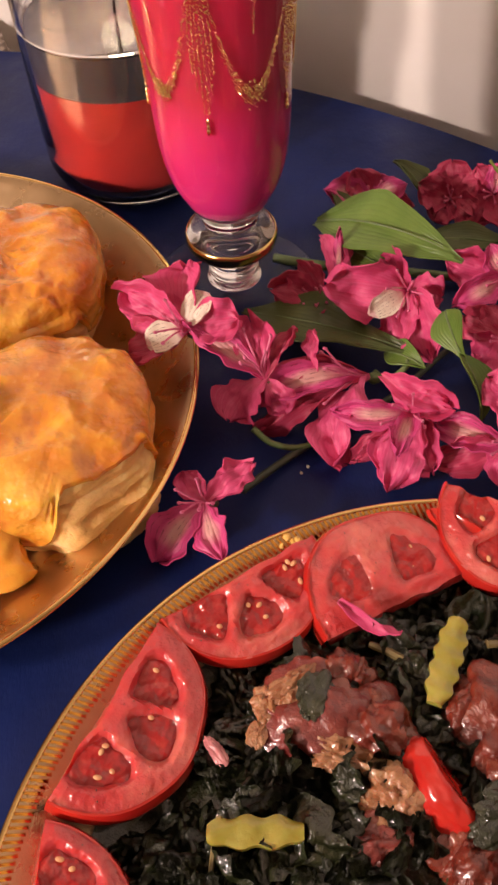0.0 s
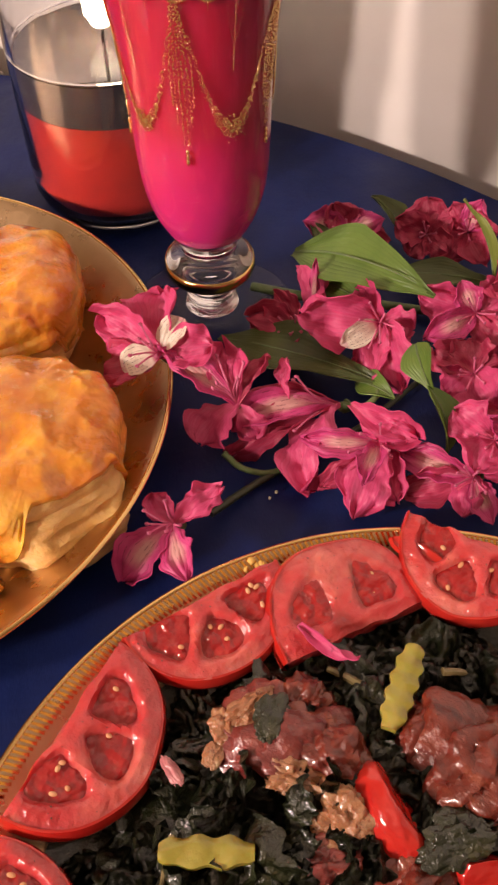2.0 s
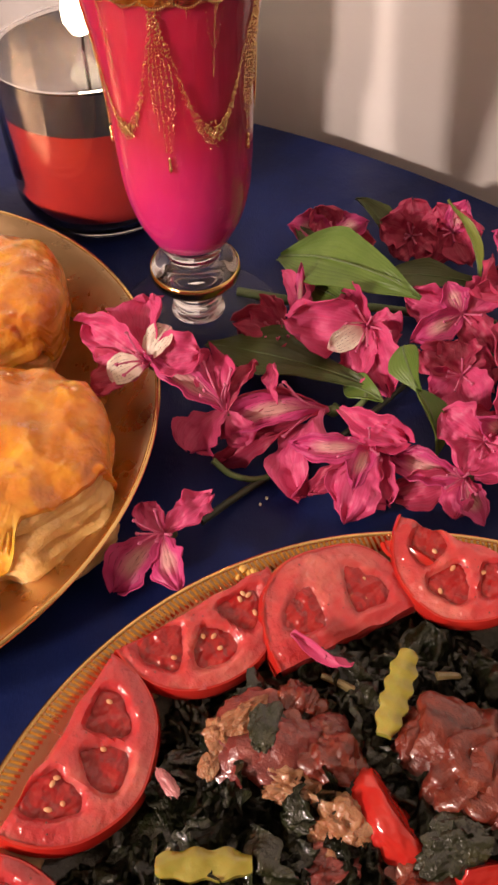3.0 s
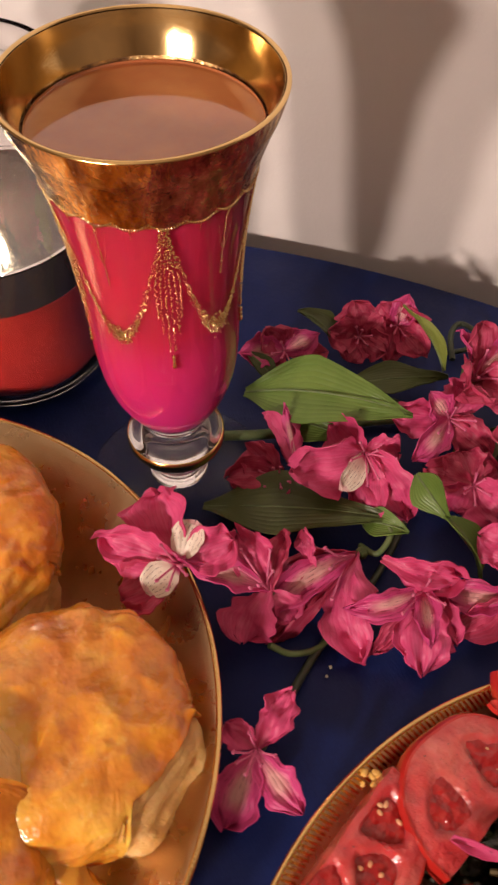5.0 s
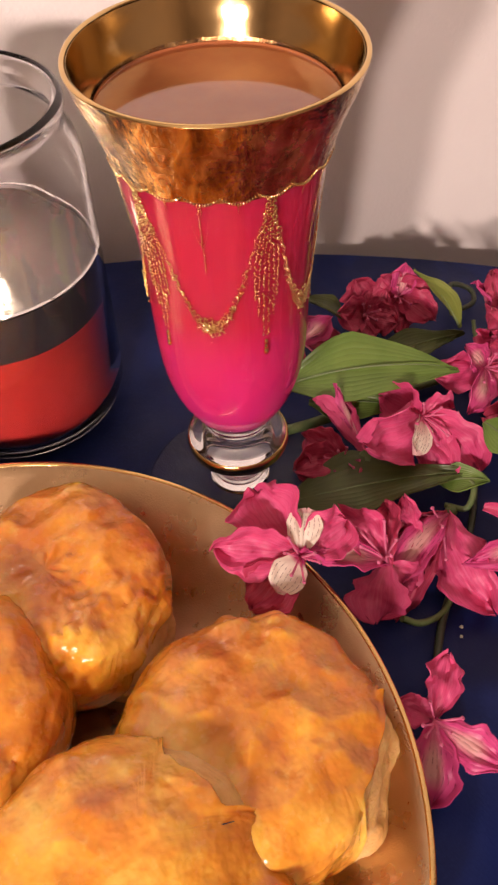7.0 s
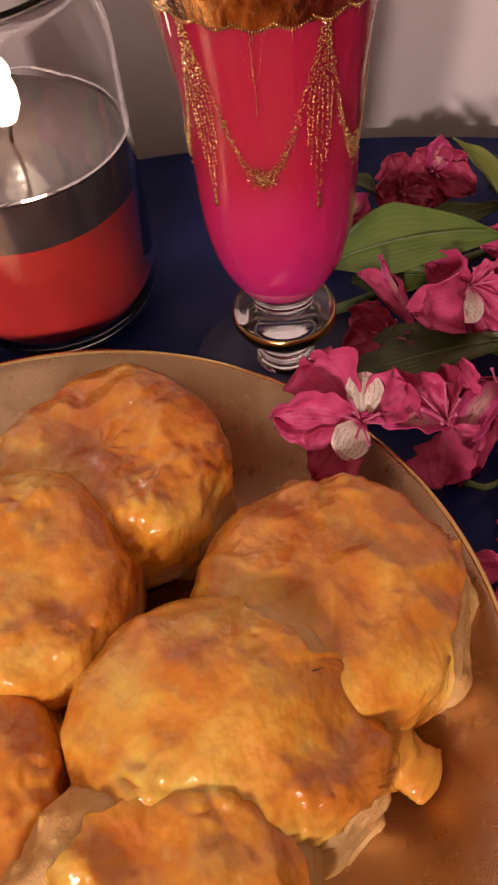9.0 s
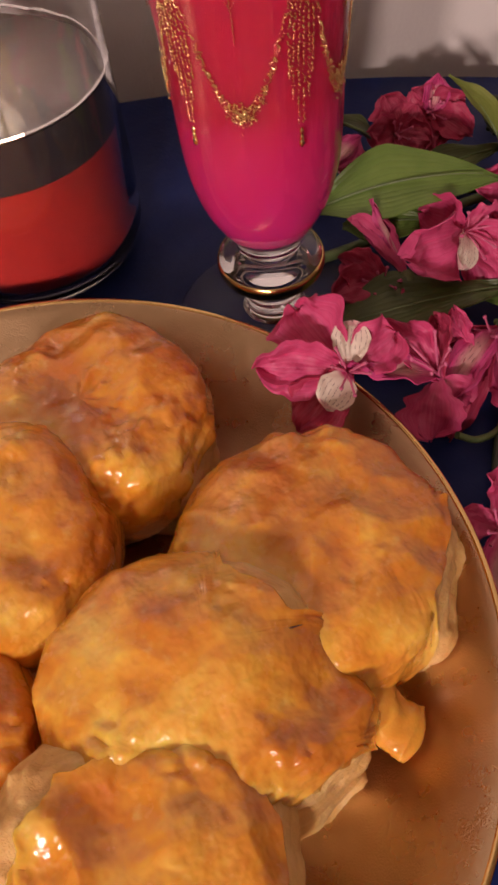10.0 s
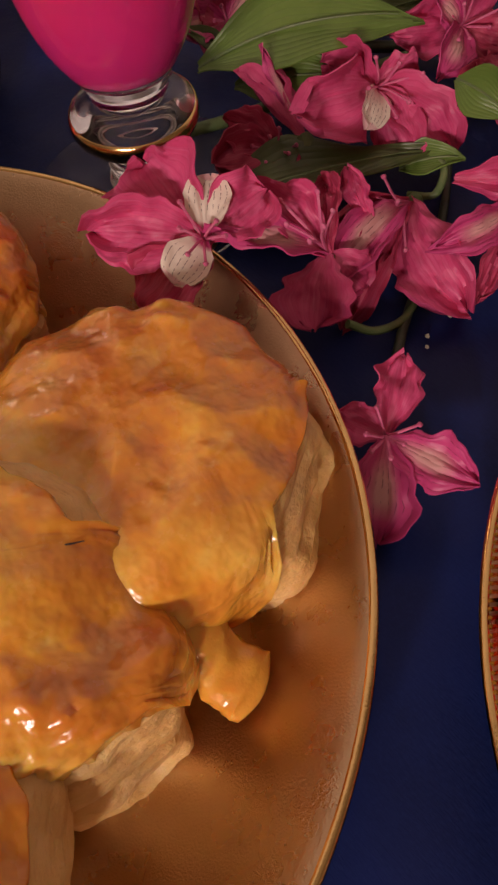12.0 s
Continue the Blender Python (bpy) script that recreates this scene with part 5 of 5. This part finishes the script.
def curled_skin():
    bm = sheet(0.036, 0.0085, (52, -10), 0.18, 0.03, 3.0, 0.3, 0.6, 0.5, 6, 16, 0.0016)
    ob = part("tomato_strip", bm, T_SKIN)
    ob.matrix_basis = Matrix.Translation((0.0860, 0.1450, 0.0200)) @ Matrix.Rotation(radians(132), 4, "Z") @ Matrix.Rotation(radians(-24), 4, "X")
    tagged(ob, "curved strip of glossy red tomato skin", "tomato")


curled_skin()


def greens():
    g = thing("cooked_greens", "heap of dark wilted glossy cooked greens", "greens", (PLATE_B[0], PLATE_B[1], 0))
    rnd = random.Random(11)

    def heap(r):
        dish = 0.0050 + 0.0110 * smooth01(0.100, 0.124, r)
        return max(dish + 0.0025, 0.0170 * (1 - (r / 0.116) ** 4) + 0.0065)

    bm = bmesh.new()
    n, rings = 90, []
    for i in range(24):
        r = 0.120 * (i + 1) / 24
        ring = []
        for k in range(n):
            a = 2 * math.pi * k / n
            q = Vector((r * math.cos(a), r * math.sin(a), 0))
            low = 0.0060 + 0.0110 * smooth01(0.100, 0.124, r)
            ring.append(bm.verts.new((q.x, q.y, max(low, heap(r) - 0.0025 + 0.006 * noise.fractal(q * 70, 0.6, 2.0, 4)))))
        rings.append(ring)
    mid = bm.verts.new((0, 0, 0.0225))
    for k in range(n):
        bm.faces.new((mid, rings[0][k], rings[0][(k + 1) % n]))
    for a, b in zip(rings, rings[1:]):
        for k in range(n):
            bm.faces.new((a[k], b[k], b[(k + 1) % n], a[(k + 1) % n]))
    part("mound", bm, GREENS, g, "packed dark greens beneath")
    kinds = []
    for s in range(12):
        bm = bmesh.new()
        nu = nv = 24
        w, h = rnd.uniform(0.016, 0.028), rnd.uniform(0.018, 0.034)
        fold = rnd.uniform(120, 220)
        grid = []
        for j in range(nv + 1):
            row = []
            for i in range(nu + 1):
                u, v = i / nu * 2 - 1, j / nv * 2 - 1
                # a rounded, wavy-edged scrap
                x, y = u * (1 - 0.5 * v * v) ** 0.5, v * (1 - 0.5 * u * u) ** 0.5
                way = math.atan2(y, x)
                k = 1 + 0.34 * noise.noise(Vector((math.cos(way) * 2.2, math.sin(way) * 2.2, s * 2.7)))
                q = Vector((x * k * w / 2, y * k * h / 2, 0))
                q.z = 0.0058 * noise.noise(Vector((q.x * fold, q.y * fold * 0.5, s * 4.4))) + 0.0042 * abs(noise.noise(Vector((q.x * 260, q.y * 170, s * 1.9)))) + 0.0016 * noise.noise(Vector((q.x * 520, q.y * 420, s))) - 0.0036 * (x * x + y * y)
                row.append(bm.verts.new(q))
            grid.append(row)
        for j in range(nv):
            for i in range(nu):
                bm.faces.new((grid[j][i], grid[j + 1][i], grid[j + 1][i + 1], grid[j][i + 1]))
        bmesh.ops.solidify(bm, geom=bm.faces[:], thickness=0.0006)
        ob = part("leaf_piece", bm, GREENS, sharp=100)
        kinds.append(ob.data)
        bpy.data.objects.remove(ob)
    for i in range(295):
        if i < 225:
            r, a = 0.035 + 0.079 * rnd.random() ** 0.75, rnd.uniform(0.9, math.pi + 0.15)
        else:
            r, a = 0.104 * rnd.random() ** 0.5, rnd.uniform(-math.pi, 0.9)
        rim = smooth01(0.090, 0.108, r)
        z = heap(r) + rnd.uniform(0.0005, 0.0050) - 0.002 * rim
        share("leaf_piece", kinds[i % 12], g, Matrix.Translation((r * math.cos(a), r * math.sin(a), z)) @ Euler((rnd.gauss(0, 0.5) * (1 - 0.5 * rim), rnd.gauss(0, 0.5) * (1 - 0.5 * rim), rnd.uniform(0, 6.3))).to_matrix().to_4x4() @ Matrix.Scale(rnd.uniform(0.6, 1.15) * (1 - 0.25 * rim), 4))


greens()


def green_stems():
    g = thing("greens_stems", "olive brown cut stems among the cooked greens", "greens", (0, 0, 0))
    rnd = random.Random(21)
    for _ in range(16):
        a, r = rnd.uniform(0.9, 3.2), rnd.uniform(0.045, 0.088)
        p = Vector((PLATE_B[0] + r * math.cos(a), PLATE_B[1] + r * math.sin(a), 0.0265 + rnd.uniform(-0.002, 0.001)))
        d = Vector((rnd.gauss(0, 1), rnd.gauss(0, 1), rnd.gauss(0, 0.15))).normalized() * rnd.uniform(0.004, 0.008)
        part("cut_stem", tube(smoothline([p - d, p + Vector((0, 0, 0.0012)), p + d], 4), rnd.uniform(0.0009, 0.0016), 7, taper=0.7), OLIVE, g)


green_stems()


def chunk(name, place, size, turn, material, label, seed, ridges=0.0, rough=0.32, cuts=()):
    bm = bmesh.new()
    made = bmesh.ops.create_icosphere(bm, subdivisions=5, radius=1.0)["verts"]
    off = Vector((seed * 2.3, seed, -seed * 1.1))
    for v in made:
        for way, far in cuts:
            way = Vector(way).normalized()
            over = v.co.dot(way) - far
            if over > 0:
                v.co -= way * over * 0.96
        n = noise.fractal(v.co * 1.3 + off, 0.75, 2.1, 4)
        k = 1 + rough * n
        if ridges:
            k += ridges * (abs(math.sin(v.co.x * 7.5 + 2.2 * noise.noise(v.co * 1.6 + off))) ** 0.6 - 0.6)
        v.co = Vector((v.co.x * size[0], v.co.y * size[1], v.co.z * size[2])) * k
    ob = part(name, bm, material)
    ob.matrix_basis = Matrix.Translation(place) @ Matrix.Rotation(radians(turn), 4, "Z")
    return tagged(ob, label, "meat" if "meat" in name or "ham" in name else "vegetable")


def meat(name, label, pieces):
    t = thing(name, label, "meat", Vector(pieces[0][1]) + Vector((0, 0, 0.0020)))
    for k, (kind, place, size, turn, material, ridges, rough) in enumerate(pieces):
        ob = chunk(kind, Vector(place) - Vector(pieces[0][1]), size, turn, material, "", 2.0 + k * 1.7 + len(label) * 0.3, ridges, rough)
        for key in ("label", "category"):
            if key in ob:
                del ob[key]
        ob.parent = t


meat("ham_chunk", "torn chunk of pink smoked ham on the greens", [
    ("lean", (0.0190, 0.0975, 0.0230), (0.0200, 0.0165, 0.0105), -20, MEAT, 0, 0.28), ("lean", (0.0320, 0.0920, 0.0235), (0.0120, 0.0130, 0.0090), 30, SEARED, 0.06, 0.35),
    ("lean", (0.0240, 0.1080, 0.0240), (0.0100, 0.0080, 0.0075), 60, SEARED, 0, 0.4), ("fat", (0.0080, 0.1060, 0.0290), (0.0085, 0.0040, 0.0036), 35, TAN_MEAT, 0, 0.45),
    ("fat", (0.0180, 0.0850, 0.0275), (0.0080, 0.0050, 0.0034), -10, TAN_MEAT, 0, 0.5)])
meat("seared_meat", "dark seared piece of meat with wrinkled skin", [
    ("casing", (0.0730, 0.0880, 0.0250), (0.0220, 0.0175, 0.0115), -50, SEARED, 0.22, 0.2), ("lean", (0.0620, 0.0960, 0.0230), (0.0080, 0.0130, 0.0085), -35, SEARED, 0.1, 0.35),
    ("lean", (0.0800, 0.0760, 0.0240), (0.0110, 0.0090, 0.0080), 10, MEAT, 0, 0.4)])
chunk("herb_leaf", (0.0140, 0.1010, 0.0345), (0.0050, 0.0075, 0.0018), -25, GREENS, "dark wilted leaf stuck on the ham", 3.0, 0, 0.4)
chunk("meat_scrap", (0.0330, 0.0735, 0.0270), (0.0085, 0.0100, 0.0065), 30, TAN_MEAT, "small tan scrap of meat", 6.0, 0, 0.5)
chunk("meat_scrap", (0.0280, 0.0610, 0.0250), (0.0110, 0.0085, 0.0060), 10, MEAT, "small dark pink scrap of meat", 8.0, 0, 0.45)
chunk("meat_scrap", (0.0010, 0.1020, 0.0260), (0.0065, 0.0055, 0.0040), 70, TAN_MEAT, "small tan scrap of meat", 9.0, 0, 0.5)
chunk("meat_scrap", (0.0520, 0.0560, 0.0250), (0.0120, 0.0090, 0.0070), 50, SEARED, "small dark red scrap of meat", 10.0, 0, 0.4)
chunk("tomato_chunk", (0.0465, 0.0740, 0.0275), (0.0085, 0.0150, 0.0090), 22, T_SKIN, "glossy red wedge of tomato with a cut side", 12.0, 0, 0.09, (((0.85, 0.1, 0.5), 0.55),))
chunk("herb_leaf", (0.0640, 0.0640, 0.0320), (0.0110, 0.0070, 0.0030), 15, GREENS, "dark wilted leaf stuck under the seared meat", 4.0, 0.1, 0.45)
chunk("tomato_chunk", (0.0740, 0.0570, 0.0280), (0.0120, 0.0080, 0.0080), 5, T_SKIN, "glossy red wedge of tomato half under the meat", 13.0, 0, 0.09, (((0.2, 0.8, 0.5), 0.3), ((0.1, -0.75, 0.6), 0.3)))
chunk("onion_piece", (-0.0165, 0.0890, 0.0265), (0.0022, 0.0055, 0.0016), 35, ONION, "small pink piece of onion", 14.0, 0, 0.3)
chunk("onion_piece", (-0.0040, 0.0930, 0.0270), (0.0030, 0.0045, 0.0018), -20, TAN_MEAT, "small brownish piece of onion", 15.0, 0, 0.3)


def wavy_pepper(a, b, width, waves, label, seed):
    """A crinkle-cut strip of yellow pepper."""
    a, b = Vector(a), Vector(b)
    x = (b - a).normalized()
    y = Vector((0, 0, 1)).cross(x).normalized()
    z = x.cross(y)
    bm, L, n, nw = bmesh.new(), (b - a).length, 48, 8
    top, low = [], []
    for i in range(n + 1):
        f = i / n
        w = width * (1 - 0.5 * abs(2 * f - 1) ** 4)
        r0, r1 = [], []
        for k in range(nw + 1):
            u = k / nw * 2 - 1
            edge = 1 + (0.13 * math.sin(f * waves * 2 * math.pi + (0 if u > 0 else 1.2)) if abs(u) > 0.5 else 0)
            q = a + x * (L * f) + y * (u * w / 2 * edge)
            h = 0.0002 * math.sin(f * waves * 2 * math.pi) + 0.0012 * (1 - u * u) + 0.0008 * noise.noise(Vector((f * 4, u, seed)))
            r0.append(bm.verts.new(q + z * (0.0014 + h)))
            r1.append(bm.verts.new(q + z * (-0.0012 + h * 0.4)))
        top.append(r0)
        low.append(r1)
    for i in range(n):
        for k in range(nw):
            bm.faces.new((top[i][k], top[i + 1][k], top[i + 1][k + 1], top[i][k + 1]))
            bm.faces.new((low[i][k + 1], low[i + 1][k + 1], low[i + 1][k], low[i][k]))
        bm.faces.new((low[i][0], low[i + 1][0], top[i + 1][0], top[i][0]))
        bm.faces.new((top[i][nw], top[i + 1][nw], low[i + 1][nw], low[i][nw]))
    for i in (0, n):
        for k in range(nw):
            bm.faces.new((top[i][k], top[i][k + 1], low[i][k + 1], low[i][k]))
    bmesh.ops.recalc_face_normals(bm, faces=bm.faces)
    ob = part("pepper_strip", bm, BANANA)
    tagged(ob, label, "pepper")


wavy_pepper((0.0610, 0.1215, 0.0345), (0.0490, 0.0960, 0.0320), 0.0085, 5, "wavy yellow-green strip of pickled pepper", 1)
wavy_pepper((-0.0195, 0.0645, 0.0335), (0.0070, 0.0630, 0.0335), 0.0080, 3, "pale yellow strip of pickled pepper", 2)


def loose_petal():
    bm = sheet(0.023, 0.0046, (-35, 25), 0.45, 0.16, 2.0, 0.4, 0.5, 0.5, 6, 14, 0.0004, 1.6)
    ob = part("loose_petal", bm, PINK)
    ob.matrix_basis = Matrix.Translation((0.0245, 0.1310, 0.0345)) @ Matrix.Rotation(radians(-34), 4, "Z")
    tagged(ob, "curled loose pink petal on the greens", "petal")


loose_petal()


def crumbs(name, place, count, spread, size, material, label):
    t = thing(name, label, "crumbs", place)
    rnd = random.Random(len(label))
    for _ in range(count):
        bm = bmesh.new()
        blob(bm, (0, 0, 0), [size * rnd.uniform(0.6, 1.2) for _ in range(3)], 0, 2, 0.4, rnd.random() * 9, 1.8)
        part("crumb", bm, material, t).location = (rnd.gauss(0, spread), rnd.gauss(0, spread), abs(rnd.gauss(0, size * 0.4)))


crumbs("cheese_bits", (0.0130, 0.1580, 0.0250), 9, 0.0020, 0.0013, YELLOW_BIT, "yellow cheese crumbs stuck on the plate's rim")
crumbs("cloth_crumbs", (0.0280, 0.2100, 0.0004), 3, 0.006, 0.0008, CRUMB, "pale crumbs scattered on the blue cloth")


# ---- beyond the table
def basket():
    b = thing("wicker_basket", "grey woven wicker basket behind the table", "basket", (-0.270, 0.640, -0.17))
    rnd = random.Random(3)
    for k in range(11):
        bm = bmesh.new()
        r = 0.105 + 0.012 * math.sin(k / 10 * math.pi)
        for half in (0, 1):
            pts = []
            for i in range(97):
                a = 2 * math.pi * i / 96
                w = 0.0035 * math.sin(a * 24 + math.pi * (k + half))
                pts.append(Vector(((r + w) * math.cos(a), (r + w) * 0.7 * math.sin(a), 0.012 * k + 0.005 * half)))
            tube(pts, 0.0046, 6, bm)
        part("woven_band", bm, WICKER, b)
    for k in range(24):
        a = 2 * math.pi * k / 24
        part("upright", tube([Vector((0.108 * math.cos(a), 0.0756 * math.sin(a), 0.0)), Vector((0.115 * math.cos(a), 0.081 * math.sin(a), 0.06)), Vector((0.108 * math.cos(a), 0.0756 * math.sin(a), 0.13))], 0.004, 6), WICKER, b)


basket()


def bench():
    b = thing("low_bench", "pale wooden bench standing behind the table", "bench", (-0.29, 0.645, -0.75))
    for name, lo, hi in (("seat", (-0.30, -0.075, 0.555), (0.30, 0.075, 0.58)), ("leg", (-0.28, -0.06, 0.0), (-0.24, 0.06, 0.555)), ("leg", (0.24, -0.06, 0.0), (0.28, 0.06, 0.555))):
        bm = bmesh.new()
        bmesh.ops.create_cube(bm, size=1.0)
        for v in bm.verts:
            v.co = Vector([(p + q) / 2 + c * (q - p) for p, q, c in zip(lo, hi, v.co)])
        bmesh.ops.bevel(bm, geom=bm.edges[:], offset=0.006, segments=2, affect="EDGES")
        part(name, bm, SILL, b, smooth=False)
    b.rotation_euler = (0, 0, radians(-39.7))


bench()
